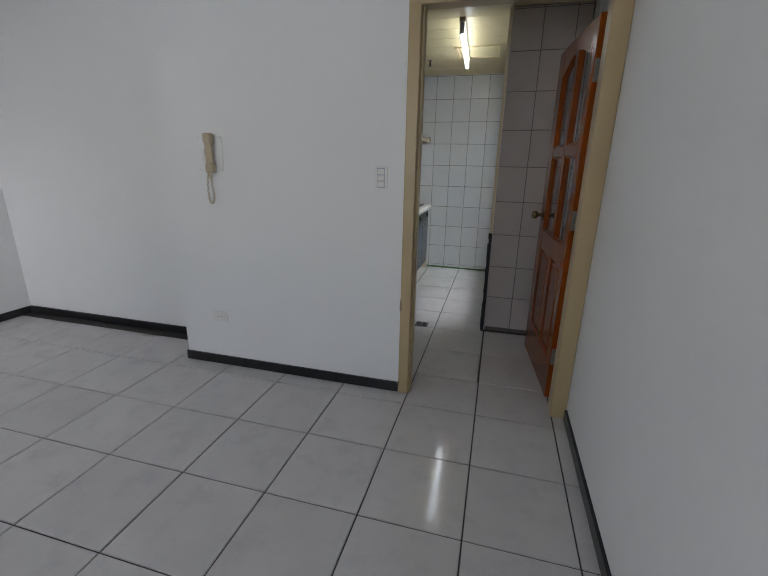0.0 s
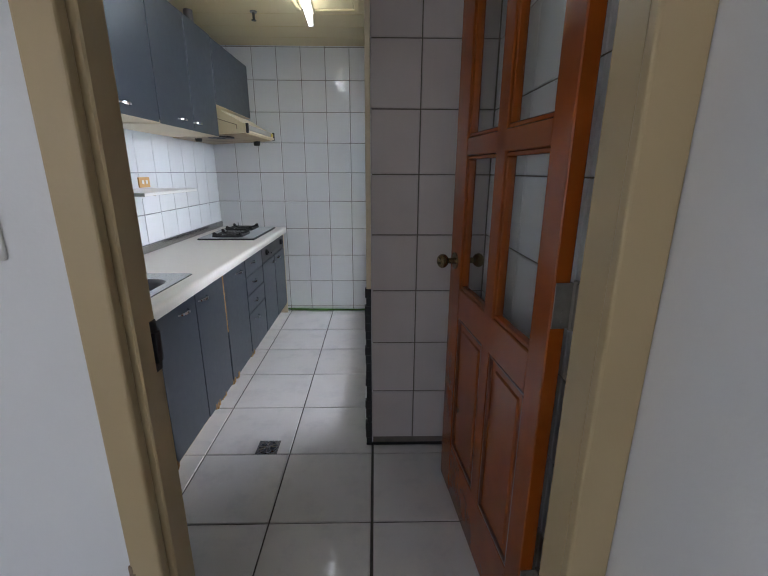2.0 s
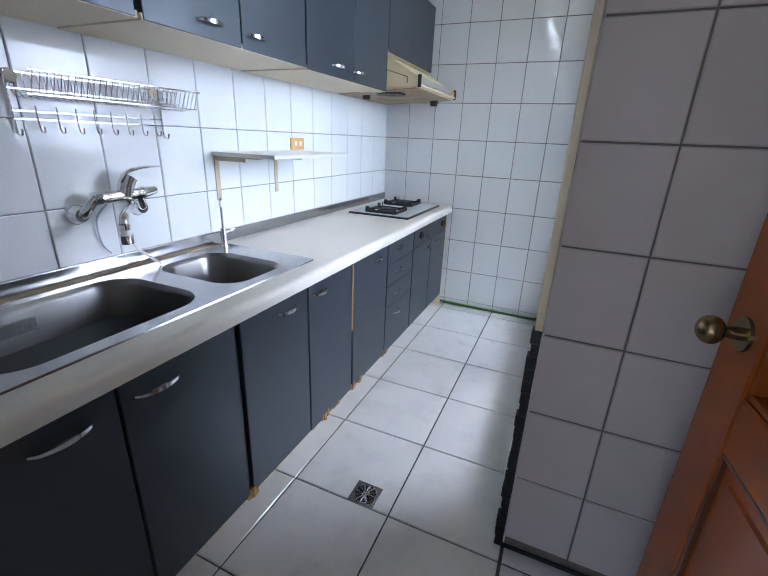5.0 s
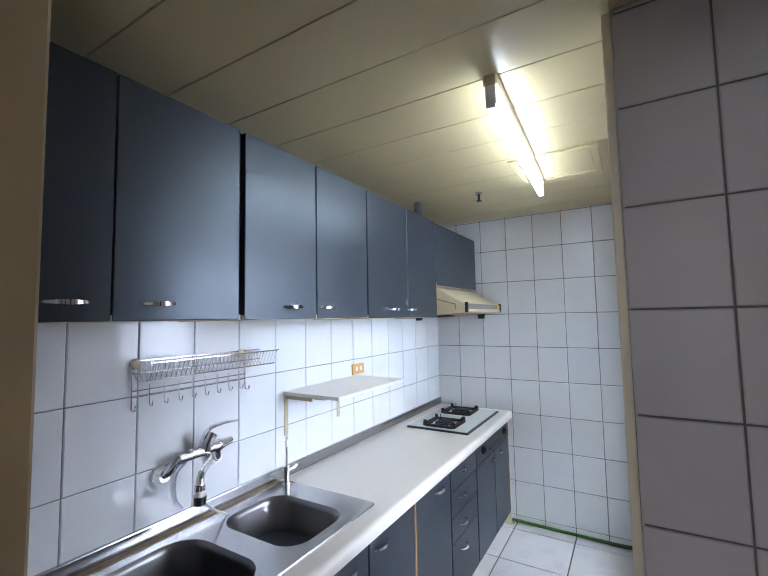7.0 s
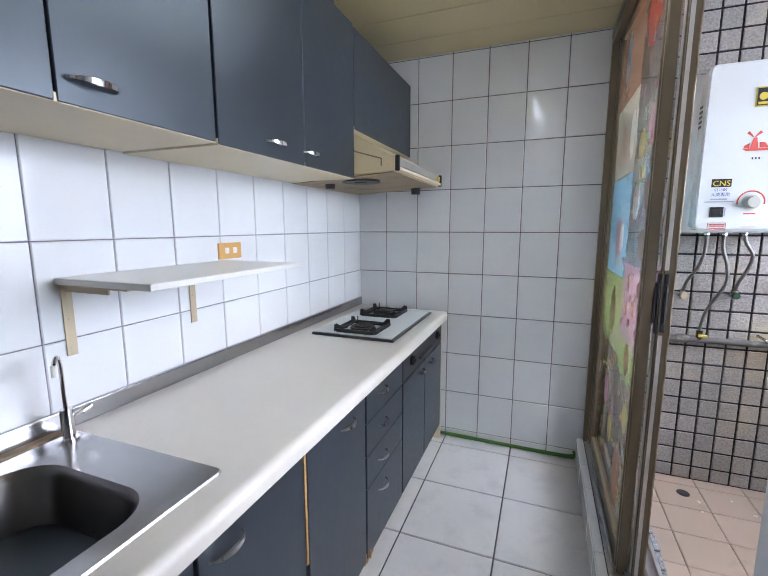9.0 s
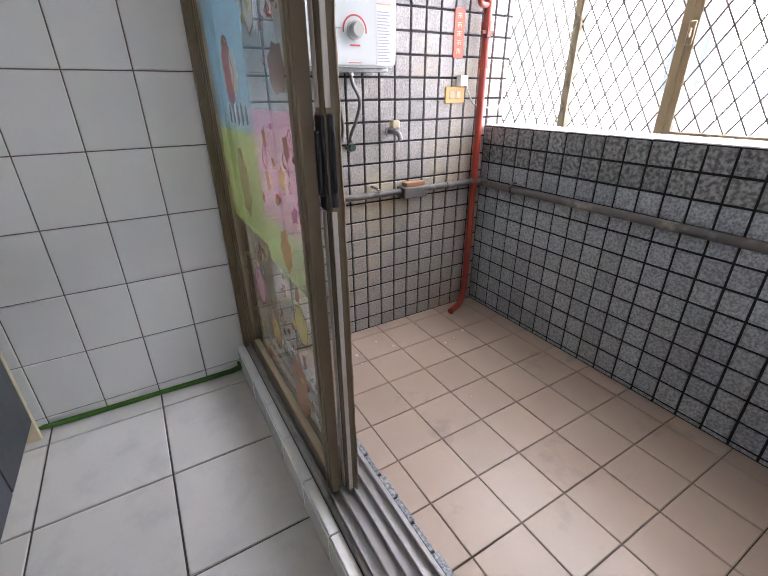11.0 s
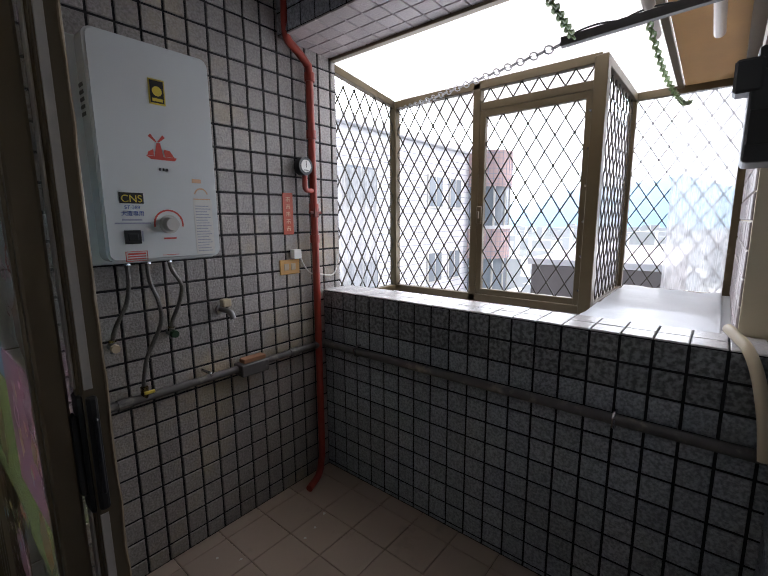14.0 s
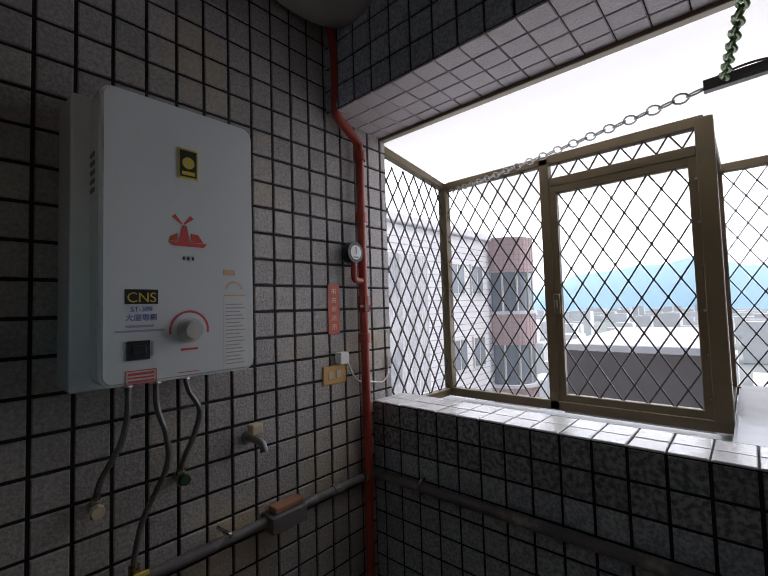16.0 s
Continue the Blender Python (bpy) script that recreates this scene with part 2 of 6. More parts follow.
def lay_tiles():
    for parent, base, u0, u1, ul, v0, v1, vl, joint, depth, material, near, jitter, skip, name in LATER:
        us = [u0] + [u for u in ul if u0 + 0.012 < u < u1 - 0.012] + [u1]
        vs = [v0] + [v for v in vl if v0 + 0.012 < v < v1 - 0.012] + [v1]
        cells = []
        for a, b in zip(us, us[1:]):
            for c, d in zip(vs, vs[1:]):
                if skip and skip((a + b) / 2, (c + d) / 2):
                    continue
                cells.append(((a + b) / 2, (c + d) / 2, b - a - joint, d - c - joint))
        if near:
            cells.sort(key=lambda q: (q[0] - near[0]) ** 2 + (q[1] - near[1]) ** 2)
        verts, faces = [], []
        for i, (u, v, w, h) in enumerate(cells):
            tilt = random.uniform(-1, 1) * jitter
            m = base @ pose(u, v, tilt, random.uniform(-0.12, 0.12), random.uniform(-0.12, 0.12), 0)
            me = piece_mesh(w, h, depth, material)
            if i < 300:
                ob = new(name, me)
                ob.parent = parent
                ob.matrix_world = m
            else:
                n = len(verts)
                verts += [m @ x.co for x in me.vertices]
                faces += [tuple(n + k for k in p.vertices) for p in me.polygons]
        if verts:
            me = bpy.data.meshes.new("tiles")
            me.from_pydata(verts, [], faces)
            me.materials.append(material)
            ob = new("tiles", me)
            ob.parent = parent
            tagged(ob, "further tiles of the same wall", kind="stuff")


# planes: a pose whose x runs along the wall, y up, z out of it
def face_y(y, sign):
    """A wall at y that looks towards sign * y: u is world x (or minus x), v is z."""
    return pose(0, y, 0, 90, 0, 0) if sign < 0 else pose(0, y, 0, 90, 0, 180)


def face_x(x, sign):
    return pose(x, 0, 0, 90, 0, 90) if sign > 0 else pose(x, 0, 0, 90, 0, -90)


# ---- the large structure ----
LIVY, LFAR, LRIGHT, LLEFT, LBACK = 1.62, 1.95, 0.60, -3.72, -3.3
KY0, KBACK, KLEFT, PIL, KCEIL, BY0 = 1.72, 4.78, -1.27, 2.735, 2.30, 2.91
floor = setting("floor", box(LLEFT - 0.1, 0.62, LBACK - 0.1, KBACK + 0.1, -0.15, -0.006), GROUT, "dark grout bed of the tiled floor", "floor")
tiling(floor, pose(0, 0, -0.008), LLEFT, 0.60, steps(0.125, 0.4, -9, 9), LBACK, 1.865, steps(1.104, 0.4, -9, 1.6), 0.006, 0.008, FLOOR, near=(-0.5, 0.9), jitter=0.0002)
tiling(floor, pose(0, 0, -0.008), KLEFT, 0.12, steps(0.125, 0.4, -9, 9), 1.865, KBACK, steps(2.665, 0.4, 1, 5), 0.006, 0.008, FLOOR, jitter=0.0002)
tiling(floor, pose(0, 0, -0.008), 0.125, 0.61, [], 1.865, PIL, steps(2.665, 0.4, 1, 5), 0.006, 0.008, FLOOR, jitter=0.0002)

# living room
bm = box(-1.8, -0.32, LIVY, KY0 - 0.01, 0, 2.75)
prism(bm, -0.32, 0.575, LIVY, KY0 - 0.01, 2.03, 2.75)
setting("wall_north", bm, PAINT, "white painted wall with the kitchen door")
setting("wall_north_2", box(LLEFT - 0.1, -1.8, LFAR, LFAR + 0.1, 0, 2.75), PAINT, "white painted wall set back beside the kitchen wall")
setting("wall_north_3", box(-1.8, -1.72, KY0 - 0.01, LFAR, 0, 2.75), PAINT, "white painted return of the kitchen wall")
setting("wall_east", box(LRIGHT - 0.005, LRIGHT + 0.1, LBACK, KY0 - 0.005, 0, 2.75), PAINT, "white painted wall beside the kitchen door")
setting("wall_west", box(LLEFT - 0.1, LLEFT, LBACK, LFAR, 0, 2.75), PAINT, "white painted side wall of the living room")
# unseen wall; its window opening is added for the fill lamp
bm = box(LLEFT - 0.1, -2.6, LBACK - 0.1, LBACK, 0, 2.75)
prism(bm, -0.6, LRIGHT + 0.1, LBACK - 0.1, LBACK, 0, 2.75)
prism(bm, -2.6, -0.6, LBACK - 0.1, LBACK, 0, 0.9)
prism(bm, -2.6, -0.6, LBACK - 0.1, LBACK, 2.1, 2.75)
setting("wall_south", bm, PAINT, "unseen white painted wall with an opening added for the fill lamp")
setting("ceiling", box(LLEFT - 0.1, LRIGHT + 0.1, LBACK - 0.1, LFAR + 0.1, 2.45, 2.55), PAINT, "white living room ceiling", "ceiling")
for a, b, c, d in ((-1.79, -0.333, LIVY - 0.012, LIVY + 0.02), (-1.812, -1.79, LIVY - 0.012, LFAR), (LLEFT, -1.812, LFAR - 0.012, LFAR + 0.02), (LLEFT - 0.02, LLEFT + 0.012, LBACK, LFAR - 0.012), (LRIGHT - 0.017, LRIGHT + 0.02, LBACK, LIVY - 0.02)):
    setting("baseboard", box(a, b, c, d, 0, 0.062, 0.003), BLACK, "glossy black baseboard", "baseboard")

# kitchen
wk = setting("wall_kitchen_north", box(-1.4, 0.30, KBACK, KBACK + 0.12, 0, 2.9), WGROUT, "white tiled kitchen end wall")
tiling(wk, face_y(KBACK, -1), KLEFT, 0.30, steps(-0.076, 0.2015, -9, 9), 0, KCEIL, steps(0.047, 0.2487, -1, 9), 0.004, 0.005, WTILE)
wl = setting("wall_kitchen_west", box(KLEFT - 0.12, KLEFT, KY0, KBACK + 0.12, 0, 2.9), LGROUT, "white tiled wall behind the worktop")
tiling(wl, face_x(KLEFT, 1), KY0, KBACK - 0.006, steps(2.93, 0.2015, 0, 9), 0.5, 1.75, steps(0.047, 0.2487, -1, 9), 0.003, 0.005, WTILE)
wr = setting("wall_kitchen_east", box(0.62, 0.74, KY0 - 0.01, PIL + 0.17, 0, 2.9), WGROUT, "tiled wall behind the open kitchen door")
tiling(wr, face_x(0.62, -1), -PIL, -KY0, steps(-PIL, 0.2015, -9, 9), 0, KCEIL, steps(0.047, 0.2487, -1, 9), 0.004, 0.005, WTILE)
bm = box(0.125, 0.62, PIL, BY0 - 0.002, 0, 2.9)
prism(bm, 0.125, 0.30, BY0 - 0.002, 2.95, 0, 2.9)
pw = setting("wall_kitchen_return", bm, WGROUT, "grey tiled short wall beside the sliding door")
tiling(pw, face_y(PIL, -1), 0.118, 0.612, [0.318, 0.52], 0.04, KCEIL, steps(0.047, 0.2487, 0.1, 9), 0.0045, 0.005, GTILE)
tiling(pw, face_x(0.125, -1), -2.95, -PIL + 0.004, [], 0.0, KCEIL, steps(0.047, 0.2487, 0.1, 9), 0.004, 0.005, WTILE)
setting("wall_kitchen_south", box(KLEFT - 0.1, -0.325, KY0 - 0.008, KY0 + 0.01, 0, 2.5), PAINT, "kitchen side of the door wall")
setting("ceiling_kitchen", prism(box(KLEFT - 0.1, 0.125, KY0 - 0.005, KBACK, KCEIL, KCEIL + 0.1), 0.125, 0.62, KY0 - 0.005, PIL, KCEIL, KCEIL + 0.1), CREAM, "cream panelled kitchen ceiling", "ceiling")

# balcony
BX0, BX1, BY0, BCEIL, SOF = 0.29, 1.555, 2.91, 2.80, 2.28
bf = setting("floor_balcony", box(0.1, BX1 + 0.1, BY0 - 0.1, KBACK + 0.1, -0.15, -0.006), BGROUT, "brown grout bed of the balcony floor", "floor")
tiling(bf, pose(0, 0, -0.008), BX0, BX1, steps(0.645, 0.204, 0, 3), BY0, KBACK, steps(3.100, 0.2005, 0, 6), 0.0032, 0.008, BFLOOR, jitter=0.0003)
be = setting("wall_balcony_north", box(0.30, 1.68, KBACK, KBACK + 0.12, 0, BCEIL), SGROUT, "grey facade-tiled end wall of the balcony")
tiling(be, face_y(KBACK, -1), 0.30, 1.68, steps(0.967, 0.0838, 0, 3), 0, BCEIL, steps(1.465, 0.0928, -1, 4), 0.0092, 0.006, STONEN, near=(1.0, 1.3))
bp = setting("wall_balcony_parapet", box(BX1, BX1 + 0.22, BY0, KBACK, 0, 1.05), SGROUT, "grey facade-tiled parapet under the window")
tiling(bp, face_x(BX1, -1), -KBACK, -BY0, steps(-4.721, 0.0934, -9, 9), 0, 0.8632, steps(1.05, 0.0934, -1, 0.86), 0.0092, 0.006, STONE)
tiling(bp, face_x(BX1, -1), -KBACK, -BY0, steps(-4.721, 0.0934, -9, 9), 0.8632, 1.05, [0.9566], 0.0092, 0.006, STONE2)
tiling(bp, pose(0, 0, 1.05), BX1 - 0.006, BX1 + 0.20, [BX1 + 0.09], BY0, KBACK, steps(4.721, 0.0934, 0, 6), 0.005, 0.006, SILLT)
bs = setting("wall_balcony_south", box(0.30, 1.75, BY0 - 0.12, BY0, 0, BCEIL), SGROUT, "grey facade-tiled side wall of the balcony")
tiling(bs, face_y(BY0, 1), -BX1, -0.30, steps(-0.967, 0.0838, -9, 3), 0, BCEIL, steps(1.465, 0.0928, -1, 4), 0.0092, 0.006, STONE, near=(-1.2, 0.4), skip=lambda u, v: -1.62 < u < -0.85 and 1.06 < v < 2.1)
bb = setting("beam_balcony", box(1.315, 1.66, BY0, KBACK, SOF, BCEIL), SGROUT, "tiled beam above the balcony window")
tiling(bb, face_x(1.315, -1), -KBACK, -BY0, steps(-4.70, 0.0934, -9, 9), SOF, BCEIL, steps(SOF, 0.0928, -1, 4), 0.0092, 0.006, STONE)
tiling(bb, pose(0, 0, SOF, 180), 1.312, 1.66, steps(1.315, 0.0865, 1.32, 4), -KBACK, -BY0, steps(-4.70, 0.0934, -9, 9), 0.004, 0.006, PINKT)
setting("ceiling_balcony", box(0.1, 1.8, BY0 - 0.1, KBACK + 0.1, BCEIL, BCEIL + 0.1), CONC, "grey balcony ceiling", "ceiling")
setting("wall_balcony_west", box(0.12, 0.30, 2.951, KBACK, 2.273, 2.9), PAINT, "wall above the sliding door")
# end walls of the bay beyond the parapet
setting("wall_bay_south", box(1.756, 3.3, 2.90, 3.02, 0.3, 2.4), CREAMP, "pale tiled wall closing the bay")
bw = bpy.data.objects["wall_bay_south"]
tiling(bw, face_y(3.02, 1), -3.28, -1.78, steps(-3.1, 0.0934, -9, 0), 1.0, 2.2, steps(1.05, 0.0928, -1, 4), 0.006, 0.006, PINKT)

# unseen mass added overhead to keep direct sun off the bay
setting("wall_upper_storeys", box(LLEFT - 0.1, 1.7, LBACK - 0.1, KBACK + 6, 2.95, 12), PAINT, "unseen upper storeys, added to block the sun", "wall")

# raised kerb under the sliding door
kerb = setting("kerb", box(0.085, 0.295, 2.952, KBACK, 0, 0.118, 0.003), GROUT, "raised kerb under the sliding door", "kerb")
tiling(kerb, pose(0, 0, 0.118), 0.083, 0.118, [], 2.952, KBACK, steps(4.70, 0.2015, 0, 9), 0.003, 0.006, WTILE)
tiling(kerb, face_x(0.085, -1), -KBACK, -2.952, steps(-4.70, 0.2015, -9, 9), 0, 0.118, [], 0.004, 0.005, WTILE)
tiling(kerb, face_x(0.295, 1), 2.952, KBACK, steps(4.70, 0.0934, 0, 9), 0.012, 0.116, [], 0.006, 0.005, STONE)

# ---- further materials ----
RED = mat("red_pipe_paint", (0.34, 0.042, 0.024), 0.4, var=0.2, scale=20)
WHITE = mat("white_enamel", (0.72, 0.75, 0.75), 0.18, var=0.02, scale=3, bump=0.01)
WPLASTIC = mat("white_plastic", (0.75, 0.74, 0.70), 0.35, var=0.03)
HOODM = mat("yellowed_hood_enamel", (0.76, 0.65, 0.42), 0.36, var=0.05, scale=6, stain=(0.42, 0.28, 0.12), stain_scale=8, stain_at=(0.62, 0.8))
IVORY = mat("yellowed_plastic", (0.52, 0.43, 0.29), 0.4, var=0.1)
ORANGE = mat("orange_outlet_plate", (0.62, 0.34, 0.10), 0.4, var=0.06)
BRASS = mat("antique_brass", (0.26, 0.19, 0.09), 0.22, metal=0.9, var=0.2, scale=25)
IRON = mat("black_cast_iron", (0.012, 0.012, 0.012), 0.55, var=0.3)
PIPE = mat("dirty_grey_pipe", (0.125, 0.115, 0.11), 0.55, var=0.35, scale=18, stain=(0.4, 0.36, 0.3), stain_scale=9)
DGREEN = mat("dark_green_valve", (0.015, 0.06, 0.025), 0.45, var=0.2)
GREEN = mat("green_hose", (0.05, 0.16, 0.02), 0.4, var=0.2)
HINGE = mat("dull_hinge_steel", (0.30, 0.28, 0.25), 0.42, metal=0.75, var=0.3, scale=40)
RUST = mat("galvanised_steel", (0.30, 0.30, 0.30), 0.4, metal=0.7, var=0.2, scale=30)
WORN = mat("torn_chipboard", (0.42, 0.24, 0.09), 0.85, var=0.35, scale=60, bump=0.4)
CORK = mat("brown_grime", (0.26, 0.19, 0.12), 0.7, var=0.4, scale=25)
REDINK = mat("red_print", (0.65, 0.09, 0.07), 0.4, var=0.05)
BLUEINK = mat("blue_print", (0.06, 0.12, 0.42), 0.4, var=0.05)
GREYINK = mat("grey_print", (0.38, 0.40, 0.50), 0.5, var=0.05)
YELLOW = mat("yellow_print", (0.70, 0.55, 0.08), 0.4, var=0.05)
PEACH = mat("peach_label", (0.75, 0.48, 0.30), 0.5)
TUBE = glowing("lit_tube", (0.82, 0.94, 1.0), 7.8)
BAMBOO = mat("white_plastic_pole", (0.55, 0.47, 0.40), 0.4, var=0.12)
CHAING = mat("green_coated_chain", (0.20, 0.30, 0.12), 0.45, metal=0.3, var=0.3)
TRAYM = mat("grey_plastic_sheet", (0.50, 0.52, 0.54), 0.4, var=0.12, scale=4, bump=0.25, bscale=9)
CARD = mat("brown_cover_sheet", (0.42, 0.30, 0.17), 0.6, var=0.2, scale=5)
SHEET = bpy.data.materials.new("translucent_roof_sheet")
SHEET.use_nodes = True
_n = SHEET.node_tree
_t, _o, _m = _n.nodes.new("ShaderNodeBsdfTranslucent"), _n.nodes["Material Output"], _n.nodes.new("ShaderNodeMixShader")
_t.inputs["Color"].default_value, _m.inputs["Fac"].default_value = (0.97, 0.98, 0.98, 1), 0.08
_n.links.new(_t.outputs[0], _m.inputs[1])
_n.links.new(_n.nodes["Principled BSDF"].outputs[0], _m.inputs[2])
_n.links.new(_m.outputs[0], _o.inputs["Surface"])


def words(name, body, size, material, parent, m, label=""):
    """Raised lettering as a mesh."""
    c = bpy.data.curves.new(name, "FONT")
    c.body, c.size, c.align_x, c.align_y, c.extrude = body, size, "CENTER", "CENTER", 0.0004
    tmp = bpy.data.objects.new(name, c)
    scene.collection.objects.link(tmp)
    me = bpy.data.meshes.new_from_object(tmp.evaluated_get(bpy.context.evaluated_depsgraph_get()))
    bpy.data.objects.remove(tmp)
    me.materials.clear()
    me.materials.append(material)
    ob = new(name, me)
    ob.parent, ob.matrix_local = parent, m
    return tagged(ob, label) if label else ob


def arch_handle(w, out=0.024):
    """A curved pull along x that stands out along -y."""
    bm = bmesh.new()
    n = 12
    rows = []
    for i in range(n + 1):
        u = -1 + 2 * i / n
        d = out * (1 - u * u) ** 0.6
        hw = 0.0035 + 0.004 * (1 - abs(u))
        rows.append([bm.verts.new((u * w / 2, -d - t, s * hw)) for t, s in ((0, -1), (0.005, -0.8), (0.005, 0.8), (0, 1))])
    for a, b in zip(rows, rows[1:]):
        for k in range(4):
            bm.faces.new((a[k], a[(k + 1) % 4], b[(k + 1) % 4], b[k]))
    bm.faces.new(rows[0])
    bm.faces.new(rows[-1][::-1])
    return bm


# ---- door frame and door ----
df = tagged(new("door_frame"), "tan painted wooden door frame, chipped", "door frame", kind="structure")
for a, b in ((-0.332, -0.272), (0.514, 0.594)):
    bm = box(a, b, LIVY - 0.014, LIVY + 0.012, 0, 2.05, 0.006, 3)
    part("casing", bm, TAN, df)
for a, b, s in ((-0.318, -0.274, 1), (0.517, 0.590, -1)):
    bm = box(a, b, LIVY + 0.012, 1.722, 0, 2.0, 0.003)
    x = b if s > 0 else a
    if s > 0:
        prism(bm, x - 0.004, x + 0.014, LIVY + 0.012, LIVY + 0.06, 0, 2.0, 0.003)
    part("jamb", bm, TAN, df)
part("head", prism(box(-0.332, 0.594, LIVY - 0.016, LIVY + 0.010, 1.985, 2.06, 0.004, 2), -0.318, 0.572, LIVY + 0.012, 1.722, 1.995, 2.04, 0.003), TAN, df)
plate = box(-0.2735, -0.2705, 1.685, 1.718, 0.938, 1.038, 0.001)
prism(plate, -0.2715, -0.262, 1.692, 1.712, 0.958, 1.018, 0.001)
part("strike_plate", plate, DARK, df, "dark brass strike plate")
# paint knocked off the edge of the casing, bare wood below
for z, h, w in ((0.515, 0.045, 0.010), (0.56, 0.018, 0.006), (0.045, 0.03, 0.008)):
    part("chip", box(-0.334, -0.332 + w, LIVY - 0.0148, LIVY - 0.010, z, z + h, 0.001), CORK, df, "chipped bare wood")

door = thing("door_1", "glossy orange-brown wooden door with glass panes, standing open", "door", (0.545, 1.772, 0.008), kind="structure", rz=95.8)
DW, DT, DH = 0.77, 0.038, 1.955
for name, a, b in (("stile", 0.028, 0.105), ("stile", 0.648, DW)):
    part(name, box(a, b, 0, DT, 0, DH, 0.003), WOOD, door)
part("mullion", box(0.335, 0.398, 0.001, DT - 0.001, 0.87, DH - 0.06, 0.003), WOOD, door)
part("mullion", box(0.335, 0.398, 0.001, DT - 0.001, 0.22, 0.79, 0.003), WOOD, door)
for a, b in ((0.0, 0.225), (0.775, 0.885), (1.345, 1.402)):
    part("rail", box(0.105, 0.648, 0.001, DT - 0.001, a, b, 0.003), WOOD, door)
# top rail with an arched underside over each pane
bm = bmesh.new()
for a, b, rise in ((0.105, 0.3665, 1), (0.3665, 0.648, -1)):
    n = 10
    cols = []
    for i in range(n + 1):
        u = i / n
        x = a + (b - a) * u
        v = u if rise > 0 else 1 - u
        zb = 1.80 + 0.075 * math.sin(v * math.pi / 2)
        cols.append([bm.verts.new((x, y, z)) for y, z in ((0.001, zb), (DT - 0.001, zb), (DT - 0.001, DH), (0.001, DH))])
    for p, q in zip(cols, cols[1:]):
        for k in range(4):
            bm.faces.new((p[k], p[(k + 1) % 4], q[(k + 1) % 4], q[k]))
    bm.faces.new(cols[0])
    bm.faces.new(cols[-1][::-1])
part("top_rail", bm, WOOD, door)
for a, b in ((0.105, 0.335), (0.398, 0.648)):
    for c, d, arch in ((0.885, 1.345, 0), (1.402, 1.88, 1)):
        ob = part("pane", box(a - 0.005, b + 0.005, 0.017, 0.021, c - 0.005, d + 0.005), GLASS, door, "clear glass pane")
        ob.visible_shadow = False
        bm = bmesh.new()
        for e, f, g, h in ((a, b, c, c + 0.012), (a, b, d - 0.012, d), (a, a + 0.012, c + 0.012, d - 0.012), (b - 0.012, b, c + 0.012, d - 0.012)):
            if not (arch and g > 1.8):
                prism(bm, e, f, 0.006, DT - 0.006, g, h, 0.003)
        part("bead", bm, WOOD, door)
    bm = box(a - 0.004, b + 0.004, 0.012, DT - 0.012, 0.22, 0.78)
    prism(bm, a + 0.03, b - 0.03, 0.007, DT - 0.007, 0.255, 0.745, 0.012)
    part("panel", bm, WOOD, door)
    bm = bmesh.new()
    for e, f, g, h in ((a, b, 0.225, 0.235), (a, b, 0.765, 0.775), (a, a + 0.01, 0.235, 0.765), (b - 0.01, b, 0.235, 0.765)):
        prism(bm, e, f, 0.003, DT - 0.003, g, h, 0.002)
    part("moulding", bm, DWOOD, door)
for s, y in ((1, DT), (-1, 0)):
    bm = rod(bmesh.new(), (0.705, y, 0.978), (0.705, y + 0.006 * s, 0.978), 0.031, 20)
    rod(bm, (0.705, y + 0.006 * s, 0.978), (0.705, y + 0.035 * s, 0.978), 0.012, 14, 0.010)
    bmesh.ops.create_uvsphere(bm, u_segments=18, v_segments=12, radius=0.026, matrix=Matrix.Translation((0.705, y + 0.050 * s, 0.978)) @ Matrix.Diagonal((1, 0.85, 1, 1)))
    part("knob", bm, BRASS, door, "antique brass round knob", True)
for z in (0.26, 1.025, 1.72):
    bm = box(0.025, 0.028, -0.006, DT - 0.004, z - 0.05, z + 0.05, 0.0005)
    prism(bm, -0.04, 0.026, -0.009, -0.0055, z - 0.05, z + 0.05, 0.0005)
    rod(bm, (0.024, -0.010, z - 0.054), (0.024, -0.010, z + 0.054), 0.0068, 10)
    for dz in (-0.035, -0.012, 0.012, 0.035):
        rod(bm, (0.0255, 0.012 + 0.01 * (dz > 0), z + dz), (0.0235, 0.012 + 0.01 * (dz > 0), z + dz), 0.004, 8)
    part("hinge", bm, HINGE, door, "dull steel butt hinge")

# ---- living room wall things ----
ic = thing("intercom", "ivory wall intercom handset with coiled cord", "intercom", (-1.465, LIVY, 1.24))
part("backplate", box(-0.085, 0.075, -0.004, 0, 0.0, 0.19, 0.001), PAINT, ic)
part("handset", prism(prism(box(-0.012, 0.03, -0.045, -0.02, 0.0, 0.2, 0.01, 3), -0.014, 0.034, -0.055, -0.004, 0.15, 0.205, 0.012, 3), -0.014, 0.034, -0.055, -0.004, -0.01, 0.045, 0.012, 3), IVORY, ic, "yellowed handset")
bm = bmesh.new()
pts = smooth_path([(-0.01, -0.02, 0.0), (-0.02, -0.03, -0.05), (-0.018, -0.035, -0.15), (0.0, -0.035, -0.18), (0.016, -0.035, -0.14), (0.002, -0.03, -0.05), (-0.008, -0.02, -0.02)], 14)
tube(bm, [p + Vector((0.006 * math.cos(i * 1.6), 0.006 * math.sin(i * 1.6), 0)) for i, p in enumerate(pts)], 0.0028, 6)
part("cord", bm, IVORY, ic, "coiled cord", True)
